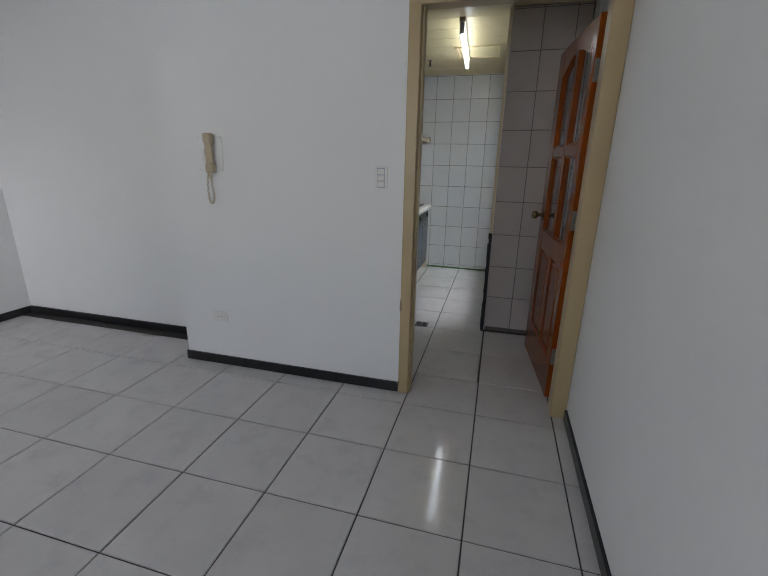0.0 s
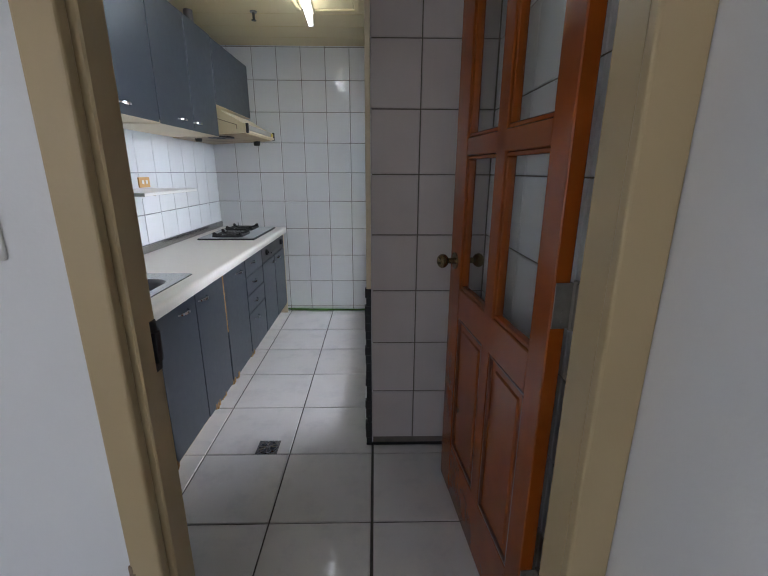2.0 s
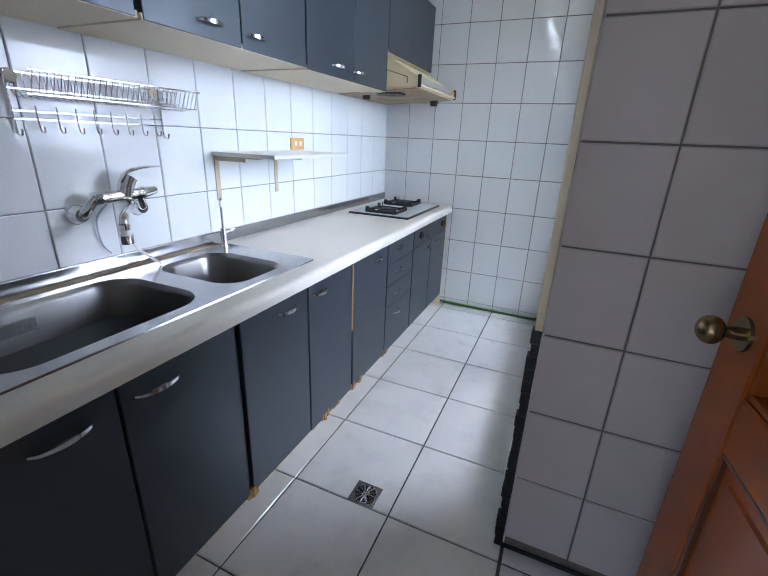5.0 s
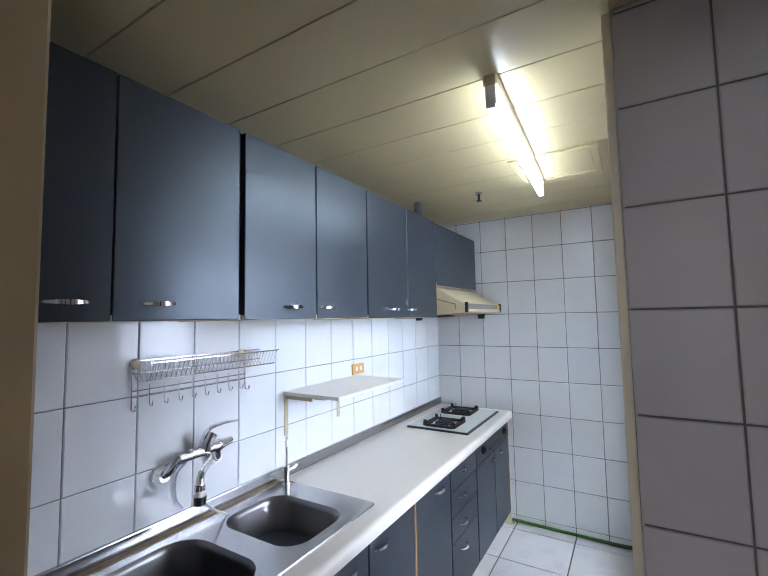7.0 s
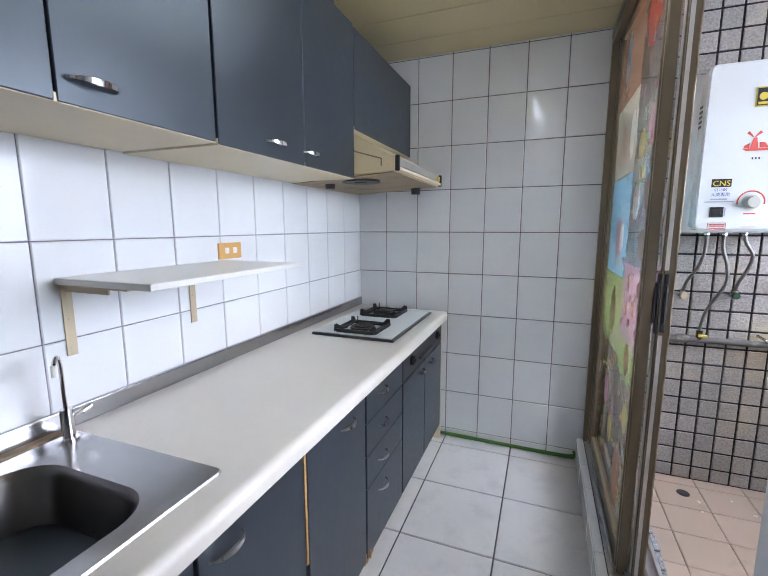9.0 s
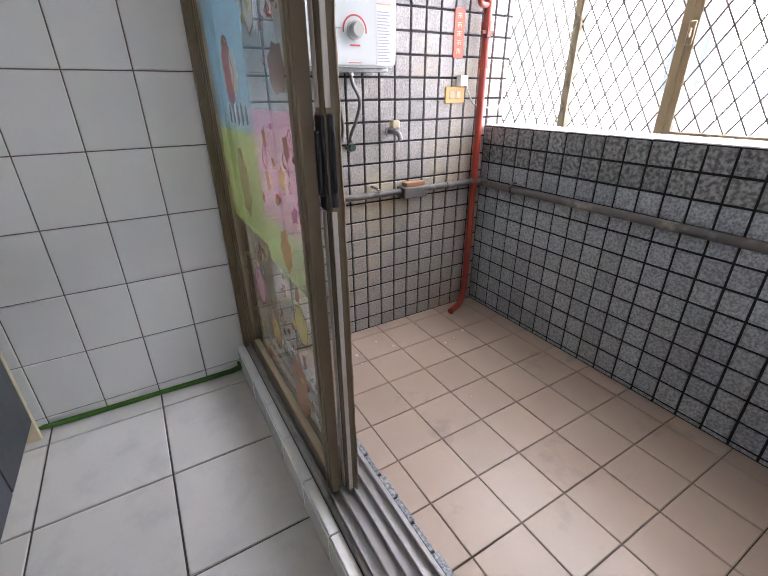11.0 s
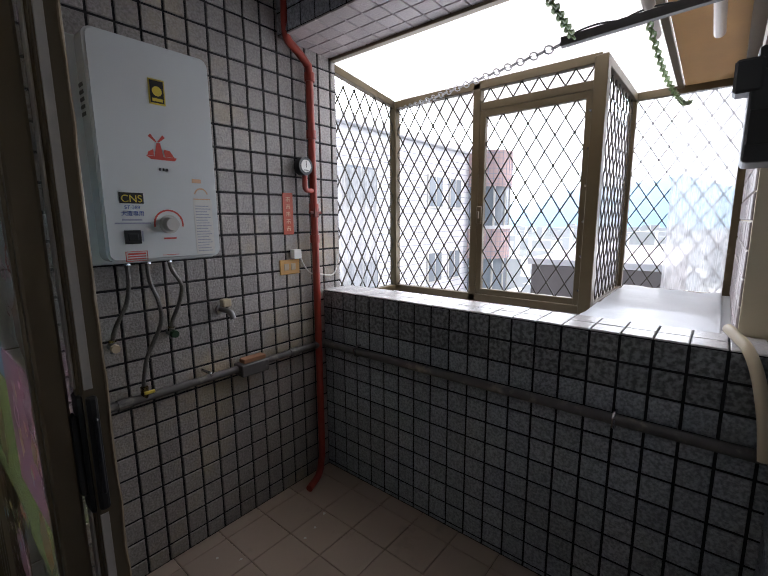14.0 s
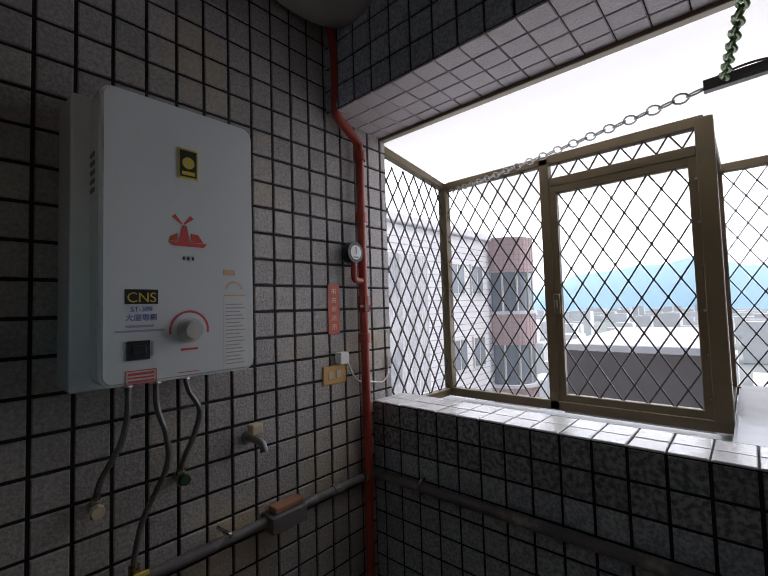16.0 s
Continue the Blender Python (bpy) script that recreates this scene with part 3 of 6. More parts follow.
bm = box(-0.062, -0.038, -0.012, -0.004, 0.05, 0.10, 0.004, 2)
rod(bm, (-0.05, -0.004, 0.11), (-0.05, -0.012, 0.11), 0.013, 14)
part("door_release", bm, WPLASTIC, ic)
for x, z in ((-0.078, 0.182), (0.068, 0.182), (-0.078, 0.008), (0.068, 0.008)):
    part("screw", rod(bmesh.new(), (x, -0.004, z), (x, -0.006, z), 0.003, 8), RUST, ic)

sw = thing("light_switch", "white three-gang light switch plate", "light switch", (-0.455, LIVY, 1.17))
part("plate", box(-0.034, 0.034, -0.009, 0, 0, 0.114, 0.003, 2), WPLASTIC, sw)
# grey backing added as painted shade in the gaps round the rockers
part("gasket", box(-0.0205, 0.0205, -0.0105, -0.008, 0.008, 0.107, 0.001), GREYINK, sw)
for k in range(3):
    part("rocker", box(-0.018, 0.018, -0.0125, -0.008, 0.012 + 0.031 * k, 0.040 + 0.031 * k, 0.002), WPLASTIC, sw)
so = thing("wall_outlet", "white wall outlet plate above the baseboard", "outlet", (-1.517, LIVY, 0.305))
part("plate", box(-0.05, 0.05, -0.006, 0, 0, 0.068, 0.002), WPLASTIC, so)
part("socket", box(-0.03, 0.03, -0.009, -0.005, 0.016, 0.052, 0.002), WPLASTIC, so)
for x in (-0.018, 0.006):
    part("slot", prism(box(x, x + 0.002, -0.0094, -0.0085, 0.028, 0.040), x + 0.008, x + 0.010, -0.0094, -0.0085, 0.028, 0.040), DARK, so)

# ---- kitchen: cabinets ----
UF, UB = -0.92, KLEFT + 0.008


def drawer_front(parent, y0, y1, z0, z1, x, name="door", handle=None, hz=None, hw=0.095):
    """A laminate front that looks to +x, with a curved pull."""
    ob = part(name, box(x - 0.018, x, y0 + 0.002, y1 - 0.002, z0, z1, 0.002), BLUE, parent)
    if handle is not None:
        h = part("handle", arch_handle(hw), CHROME, ob, "curved chrome pull", True)
        h.matrix_local = pose(x, handle, hz, 0, 0, 90)
    return ob


def wall_unit(y0, y1, z0, z1, splits, handles, label):
    u = thing("wall_cabinet", label, "cabinet", (0, 0, 0), group="wall cabinets")
    bm = box(UB, UF - 0.019, y0 + 0.001, y1 - 0.001, z0 + 0.018, z1, 0.001)
    part("body", bm, BLUE, u)
    part("bottom_board", box(UB, UF - 0.002, y0 + 0.001, y1 - 0.001, z0, z0 + 0.017, 0.001), CREAMP, u, "cream melamine underside")
    for (a, b), h in zip(zip(splits, splits[1:]), handles):
        drawer_front(u, a, b, z0 + 0.002, z1, UF, "door", h, z0 + 0.045)
    return u


wall_unit(1.765, 2.452, 1.532, 2.142, (1.768, 2.078, 2.445), (1.985, 2.19), "blue-grey laminate two-door wall cabinet in shadow")
wall_unit(2.458, 3.173, 1.530, 2.142, (2.462, 2.812, 3.173), (2.68, 2.875), "blue-grey laminate two-door wall cabinet above the sink")
wall_unit(3.177, 3.968, 1.526, 2.138, (3.177, 3.578, 3.968), (3.412, 3.61), "blue-grey laminate two-door wall cabinet above the shelf")
wall_unit(3.972, 4.745, 1.728, 2.13, (3.972, 4.745), (None,), "short blue-grey wall cabinet above the range hood")

BF = -0.70
BASES = []


def base_unit(y0, y1, label):
    u = thing("base_cabinet", label, "cabinet", group="base cabinets")
    part("body", box(KLEFT + 0.02, BF - 0.019, y0 + 0.001, y1 - 0.001, 0.10, 0.70, 0.001), BLUE, u)
    part("toe_kick", box(-0.79, -0.772, y0, y1, 0, 0.10), CREAMP, u, "pale toe kick board")
    BASES.append(u)
    return u


u = base_unit(1.765, 2.452, "dark-looking blue-grey two-door sink cabinet")
drawer_front(u, 1.768, 2.090, 0.105, 0.765, BF, "door", 1.975, 0.708, 0.12)
drawer_front(u, 2.094, 2.448, 0.105, 0.765, BF, "door", 2.185, 0.708, 0.12)
u = base_unit(2.458, 3.173, "blue-grey two-door base cabinet, swollen at the foot")
drawer_front(u, 2.464, 2.818, 0.105, 0.765, BF, "door", 2.686, 0.712)
drawer_front(u, 2.822, 3.172, 0.100, 0.765, BF, "door", 2.892, 0.712)
part("edge_strip", box(BF - 0.016, BF + 0.001, 3.173, 3.183, 0.42, 0.75, 0.001), WORN, u, "bare orange chipboard edge")
u = base_unit(3.177, 3.568, "blue-grey single-door base cabinet")
drawer_front(u, 3.186, 3.566, 0.100, 0.765, BF, "door", 3.42, 0.712)
u = base_unit(3.572, 3.972, "blue-grey four-drawer base cabinet")
for k, (a, b) in enumerate(((0.635, 0.765), (0.508, 0.631), (0.382, 0.504), (0.100, 0.378))):
    drawer_front(u, 3.574, 3.970, a, b, BF, "drawer", 3.715, (0.712, 0.582, 0.446, 0.322)[k], 0.085)
u = base_unit(3.976, 4.705, "blue-grey cooker cabinet with black control panel")
drawer_front(u, 3.978, 4.338, 0.10, 0.632, BF, "door", 4.25, 0.60, 0.085)
drawer_front(u, 4.342, 4.702, 0.10, 0.632, BF, "door", 4.43, 0.60, 0.085)
cp = part("control_panel", box(BF - 0.02, BF - 0.001, 3.978, 4.702, 0.637, 0.765, 0.003), DARK, u, "black cooker control panel")
for y in (4.10, 4.58):
    part("knob", rod(rod(bmesh.new(), (BF - 0.002, y, 0.705), (BF + 0.016, y, 0.705), 0.024, 18, 0.021), (BF + 0.016, y, 0.705), (BF + 0.022, y, 0.705), 0.008, 8), IRON, cp, "black cooker knob", True)
part("handle_bar", box(BF + 0.004, BF + 0.012, 4.22, 4.46, 0.672, 0.684, 0.002), DARK, cp)
# swollen, flaking feet of the cabinet fronts
random.seed(5)
for y0, y1, k in ((2.43, 2.48, 0), (2.90, 3.05, 1), (3.18, 3.30, 2), (3.56, 3.62, 3)):
    bm = bmesh.new()
    for i in range(14):
        y, s = random.uniform(y0, y1), random.uniform(0.006, 0.016)
        prism(bm, BF - 0.018, BF + random.uniform(-0.008, 0.003), y, y + s, 0.098 - random.uniform(0.004, 0.02), 0.112 + random.uniform(0, 0.012), 0.001)
    tagged(part("flaking_foot", bm, WORN, BASES[k], "swollen chipboard, flaking"), kind="stuff")

# worktop with the sink's opening
WT0, WT1 = 0.772, 0.815
wt = thing("worktop", "cream laminate worktop with rounded front edge", "worktop")
for a, b, c, d in ((-1.268, -0.70, 2.905, 4.735), (-1.268, -1.205, 1.765, 2.905), (-0.775, -0.70, 1.765, 2.905), (-1.205, -0.775, 1.765, 1.84)):
    part("slab", box(a, b, c, d, WT0 + 0.01, WT1), COUNTER, wt)
bm = bmesh.new()
prof = [(-0.70, WT1)] + [(-0.694 + 0.022 * math.sin(radians(a)), WT1 - 0.022 + 0.022 * math.cos(radians(a))) for a in range(0, 91, 15)] + [(-0.674, WT0 - 0.004), (-0.70, WT0 - 0.004)]
r0, r1 = [[bm.verts.new((x, y, z)) for x, z in prof] for y in (1.765, 4.735)]
for k in range(len(prof)):
    q = (k + 1) % len(prof)
    bm.faces.new((r0[k], r0[q], r1[q], r1[k]))
bm.faces.new(r0)
bm.faces.new(r1[::-1])
part("front_edge", bm, COUNTER, wt, smooth=True)
part("upstand", box(-1.268, -1.252, 1.77, 4.765, WT1 + 0.001, 0.868, 0.004, 2), STEEL, wt, "grey metal edge strip along the wall")
part("sealant", box(-1.254, -1.226, 1.77, 2.93, WT1 + 0.001, WT1 + 0.009, 0.002), CORK, wt, "brown grimy sealant")
part("side_board", box(-1.25, -0.70, 4.708, 4.728, 0.0, WT0 + 0.008, 0.001), CREAMP, wt)


def loop(x0, x1, y0, y1, r, z, n=6):
    out = []
    for cx, cy, a0 in ((x1 - r, y1 - r, 0), (x0 + r, y1 - r, 90), (x0 + r, y0 + r, 180), (x1 - r, y0 + r, 270)):
        for k in range(n + 1):
            a = radians(a0 + 90 * k / n)
            out.append((cx + r * math.cos(a), cy + r * math.sin(a), z))
    return out


sink = thing("kitchen_sink", "double-bowl stainless steel sink set into the worktop", "sink", (0, 0, 0))
BOWLS = ((-1.165, -0.800, 2.550, 2.842, 0.085, 0.15), (-1.185, -0.800, 1.93, 2.462, 0.10, 0.18))
bm = bmesh.new()
edges = []
for pts in [loop(-1.226, -0.757, 1.86, 2.955, 0.012, 0.8205, 2)] + [loop(*q[:5], 0.8205, 8) for q in BOWLS]:
    vs = [bm.verts.new(p) for p in pts]
    edges += [bm.edges.new((vs[k], vs[(k + 1) % len(vs)])) for k in range(len(vs))]
bmesh.ops.triangle_fill(bm, edges=edges, use_beauty=True)
rim = [bm.verts.new(p) for p in loop(-1.228, -0.755, 1.858, 2.957, 0.013, 0.8158, 2)]
top = [bm.verts.new(p) for p in loop(-1.226, -0.757, 1.86, 2.955, 0.012, 0.8205, 2)]
for k in range(len(rim)):
    bm.faces.new((rim[k], rim[(k + 1) % len(rim)], top[(k + 1) % len(top)], top[k]))
part("drainer", bm, STEEL, sink)
for x0, x1, y0, y1, r, dep in BOWLS:
    bm = bmesh.new()
    rings = []
    for s, z in ((0, 0.8205), (0.006, 0.814), (0.012, 0.80), (0.02, 0.82 - dep * 0.75), (0.032, 0.82 - dep * 0.93), (0.06, 0.82 - dep), (0.12, 0.82 - dep - 0.003)):
        rings.append([bm.verts.new(p) for p in loop(x0 + s, x1 - s, y0 + s, y1 - s, max(0.02, r - s * 0.5), z, 8)])
    for a, b in zip(rings, rings[1:]):
        for k in range(len(a)):
            bm.faces.new((a[k], a[(k + 1) % len(a)], b[(k + 1) % len(b)], b[k]))
    bm.faces.new(rings[-1])
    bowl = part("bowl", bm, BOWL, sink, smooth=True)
    cx, cy = (x0 + x1) / 2, (y0 + y1) / 2
    bm = bmesh.new()
    for rr in (0.045, 0.034):
        tube(bm, [(cx + rr * math.cos(a * 0.2618), cy + rr * math.sin(a * 0.2618), 0.82 - dep + 0.002) for a in range(25)], 0.004, 6)
    rod(bm, (cx, cy, 0.82 - dep - 0.003), (cx, cy, 0.82 - dep + 0.001), 0.03, 18)
    part("waste", bm, STEEL, bowl, "round waste strainer", True)
bm = box(-1.168, -1.163, 2.10, 2.19, 0.745, 0.782, 0.002)
for k in range(6):
    prism(bm, -1.1635, -1.1615, 2.112 + 0.012 * k, 2.118 + 0.012 * k, 0.752, 0.775)
part("overflow", bm, RUST, sink, "slotted overflow grille")

# wall mixer tap
tap = thing("wall_mixer_tap", "chrome wall-mounted mixer tap with swivel spout", "tap", (KLEFT, 2.50, 1.04))
for y, d in ((-0.097, 1), (0.105, -1)):
    bm = bmesh.new()
    rod(bm, (0.004, y, -0.02), (0.014, y, -0.02), 0.032, 22, 0.030)
    rod(bm, (0.014, y, -0.02), (0.040, y, -0.02), 0.029, 22, 0.020)
    tube(bm, smooth_path([(0.03, y, -0.02), (0.048, y + 0.008 * d, -0.008), (0.060, y + 0.022 * d, 0.018), (0.066, y + 0.034 * d, 0.030)]), 0.0155, 12)
    part("inlet", bm, CHROME, tap, smooth=True)
for y0, y1 in ((-0.072, -0.052), (0.062, 0.080)):
    part("union_nut", rod(bmesh.new(), (0.067, y0, 0.030), (0.067, y1, 0.030), 0.0215, 8), CHROME, tap)
bm = rod(bmesh.new(), (0.067, -0.055, 0.030), (0.067, 0.10, 0.034), 0.019, 18)
rod(bm, (0.067, 0.09, 0.034), (0.067, 0.142, 0.040), 0.021, 18, 0.013)
tube(bm, smooth_path([(0.067, 0.028, 0.03), (0.069, 0.034, 0.055), (0.072, 0.044, 0.078), (0.074, 0.052, 0.090)]), 0.024, 16)
part("body", bm, CHROME, tap, smooth=True)
bm = bmesh.new()
rows = []
for p, wd, th in zip(smooth_path([(0.070, 0.022, 0.082), (0.078, 0.045, 0.106), (0.100, 0.085, 0.119), (0.130, 0.125, 0.123)], 6), [0.022 - 0.0006 * k for k in range(30)], [0.012 - 0.0005 * k for k in range(30)]):
    rows.append([bm.verts.new(p + Vector((wd * a * 0.8, -wd * a * 0.5, th * b))) for a, b in ((-1, 0), (-0.6, 0.7), (0.6, 0.7), (1, 0), (0.6, -0.7), (-0.6, -0.7))])
for a, b in zip(rows, rows[1:]):
    for k in range(6):
        bm.faces.new((a[k], a[(k + 1) % 6], b[(k + 1) % 6], b[k]))
bm.faces.new(rows[0])
bm.faces.new(rows[-1][::-1])
part("lever", bm, CHROME, tap, "flat curved chrome lever", True)
bm = tube(bmesh.new(), smooth_path([(0.070, 0.040, 0.016), (0.095, 0.030, 0.000), (0.135, -0.020, -0.008), (0.165, -0.052, -0.016), (0.176, -0.064, -0.040)]), 0.0125, 12)
rod(bm, (0.176, -0.064, -0.036), (0.176, -0.064, -0.052), 0.017, 16)
part("spout", bm, CHROME, tap, smooth=True)
part("spout_collar", rod(bmesh.new(), (0.176, -0.064, -0.051), (0.176, -0.064, -0.070), 0.0125, 14), WPLASTIC, tap, "white plastic collar", True)
part("aerator", rod(bmesh.new(), (0.176, -0.064, -0.069), (0.176, -0.064, -0.096), 0.021, 18, 0.019), CHROME, tap, smooth=True)
part("hose", tube(bmesh.new(), smooth_path([(0.170, -0.058, -0.09), (0.130, 0.022, -0.155), (0.089, 0.102, -0.214)]), 0.0045, 8), WPLASTIC, tap, "thin white hose", True)
part("hose", tube(bmesh.new(), smooth_path([(0.05, -0.02, 0.012), (0.02, -0.045, -0.04), (0.012, -0.04, -0.12), (0.02, -0.02, -0.16)]), 0.003, 6), GREYINK, tap, "thin grey hose against the tiles", True)

ft = thing("filter_tap", "slim chrome drinking-water tap beside the sink", "tap", (-1.187, 2.918, 0.8205))
part("base", rod(rod(bmesh.new(), (0, 0, 0), (0, 0, 0.006), 0.020, 18), (0, 0, 0.006), (0, 0, 0.078), 0.0135, 16), CHROME, ft, smooth=True)
part("spout", tube(bmesh.new(), smooth_path([(0, 0, 0.07), (0.001, -0.001, 0.15), (0.004, -0.004, 0.195), (0.014, -0.014, 0.210), (0.026, -0.026, 0.206), (0.030, -0.030, 0.196)]), 0.0048, 8), CHROME, ft, smooth=True)
part("lever", rod(rod(bmesh.new(), (0.0, 0.006, 0.055), (0.006, 0.034, 0.062), 0.005, 8), (0.006, 0.032, 0.060), (0.010, 0.052, 0.068), 0.0085, 10, 0.007), CHROME, ft, smooth=True)
part("cap", rod(bmesh.new(), (0.030, -0.030, 0.198), (0.031, -0.031, 0.172), 0.0062, 10), WPLASTIC, ft, "white spout tip")

# dish rack on the wall
rk = thing("wire_rack", "chrome wire rack with hooks on the tiled wall", "rack", (KLEFT, 2.30, 1.25))
bm = bmesh.new()
L = 0.53
for x, z in ((0.012, 0.155), (0.012, 0.115), (0.10, 0.10), (0.125, 0.155)):
    rod(bm, (x, 0.0, z), (x, L, z), 0.0026, 6)
part("basket_rail", bm, CHROME, rk)
for k in range(31):
    y = 0.01 + k * (L - 0.02) / 30
    part("wire", tube(bmesh.new(), [(0.012, y, 0.155), (0.012, y, 0.112), (0.03, y, 0.092), (0.10, y, 0.10), (0.125, y, 0.155)], 0.0016, 5), CHROME, rk)
bm = bmesh.new()
for y in (0.0, 0.45):
    tube(bm, smooth_path([(0.012, y, 0.16), (0.014, y, 0.02), (0.02, y, 0.0), (0.035, y, 0.0), (0.04, y, 0.015)]), 0.003, 6)
for z in (0.04, 0.06):
    rod(bm, (0.014, 0.0, z), (0.014, 0.45, z), 0.0022, 6)
part("hook_rail", bm, CHROME, rk)
for k in range(8):
    y = 0.055 + k * 0.052
    part("hook", tube(bmesh.new(), smooth_path([(0.018, y, 0.075), (0.018, y, 0.025), (0.024, y, 0.008), (0.036, y, 0.008), (0.040, y, 0.022)], 5), 0.0022, 6), CHROME, rk)
for y in (0.015, 0.43):
    part("mount", rod(bmesh.new(), (0.0055, y, 0.145), (0.016, y, 0.145), 0.018, 16, 0.015), IVORY, rk, "rusty round mount", True)

# shelf with brackets
sh = thing("wall_shelf", "white laminate shelf on two cream brackets", "shelf", (KLEFT + 0.006, 2.97, 1.185))
part("board", box(0, 0.325, 0, 0.58, 0, 0.016, 0.0015), WPLASTIC, sh)
for y in (0.022, 0.415):
    bm = box(0.0, 0.004, y - 0.013, y + 0.013, -0.185, 0, 0.001)
    prism(bm, 0.004, 0.24, y - 0.013, y + 0.013, -0.006, 0, 0.001)
    prism(bm, 0.004, 0.16, y - 0.003, y + 0.003, -0.02, -0.006)
    for z in (-0.03, -0.09, -0.165):
        rod(bm, (0.003, y, z), (0.0055, y, z), 0.004, 8)
    part("bracket", bm, IVORY, sh, "cream metal bracket")
ko = thing("wall_outlet", "orange outlet plate on the kitchen tiles", "outlet", (KLEFT + 0.005, 3.575, 1.205))
part("plate", box(0, 0.008, -0.06, 0.06, 0, 0.06, 0.003, 2), ORANGE, ko)
for y in (-0.03, 0.012):
    part("socket", prism(box(0.0075, 0.0095, y, y + 0.022, 0.02, 0.042, 0.001), 0.009, 0.0098, y + 0.006, y + 0.016, 0.028, 0.033), WPLASTIC, ko)

# range hood
STRIP = mat("worn_grey_strip", (0.30, 0.28, 0.25), 0.4, var=0.15, scale=30)
hood = thing("range_hood", "yellowed cream slim range hood under the cabinet", "range hood", (0, 3.975, 0))
bm = bmesh.new()
prof = [(-1.262, 1.722), (-0.955, 1.722), (-0.90, 1.700), (-0.775, 1.618), (-0.735, 1.612), (-0.735, 1.556), (-1.262, 1.524)]
r0, r1 = [[bm.verts.new((x, y, z)) for x, z in prof] for y in (0.0, 0.755)]
for k in range(len(prof)):
    q = (k + 1) % len(prof)
    bm.faces.new((r0[k], r0[q], r1[q], r1[k]))
bm.faces.new(r0)
bm.faces.new(r1[::-1])
bmesh.ops.bevel(bm, geom=list(bm.edges), offset=0.006, segments=2, affect="EDGES")
part("body", bm, HOODM, hood, smooth=True)
bm = bmesh.new()
for a, b in (((-1.20, 1.69), (-0.98, 1.69)), ((-0.98, 1.69), (-0.92, 1.64)), ((-0.92, 1.64), (-0.80, 1.605)), ((-0.80, 1.605), (-0.80, 1.575))):
    rod(bm, (a[0], -0.001, a[1]), (b[0], -0.001, b[1]), 0.0025, 6)
part("side_groove", bm, CORK, hood)
part("front_strip", box(-0.738, -0.728, 0.03, 0.66, 1.575, 1.608, 0.002), STRIP, hood, "grey control strip")
part("front_bar", box(-0.738, -0.724, 0.02, 0.74, 1.558, 1.572, 0.003), CREAMP, hood)
for y in (0.012, 0.752):
    part("end_cap", box(-0.742, -0.722, y - 0.008, y + 0.006, 1.553, 1.617, 0.004, 2), DARK, hood)
part("badge", box(-0.737, -0.7265, 0.68, 0.725, 1.578, 1.604, 0.001), YELLOW, hood)
GREASE = mat("greasy_brown_enamel", (0.34, 0.23, 0.10), 0.36, var=0.25, scale=7, stain=(0.13, 0.06, 0.02), stain_scale=7, stain_at=(0.52, 0.72))
bm = box(-1.245, -0.752, 0.012, 0.743, 1.516, 1.519)
for v in bm.verts:
    v.co.z += 0.0607 * (v.co.x + 1.262) + 0.002
part("underside", bm, GREASE, hood, "grease-stained brown underside")
part("fan_grille", rod(rod(bmesh.new(), (-0.97, 0.17, 1.529), (-0.97, 0.17, 1.540), 0.09, 28), (-0.97, 0.17, 1.526), (-0.97, 0.17, 1.531), 0.03, 16), DARK, hood, "dark fan inlet")
part("lamp_socket", rod(bmesh.new(), (-1.13, 0.16, 1.505), (-1.13, 0.16, 1.545), 0.022, 16, 0.028), DARK, hood, "dark round lamp socket")
part("grease_cup", rod(bmesh.new(), (-0.86, 0.69, 1.508), (-0.86, 0.69, 1.55), 0.024, 16, 0.03), DARK, hood)
vd = thing("vent_pipe", "short grey duct between cabinet and ceiling", "duct", (-1.06, 4.02, 2.13), bm=rod(rod(bmesh.new(), (0, 0, 0), (0, 0, 0.17), 0.028, 20), (0, 0, 0.0), (0, 0, 0.02), 0.036, 20), material=PIPE, smooth=True)

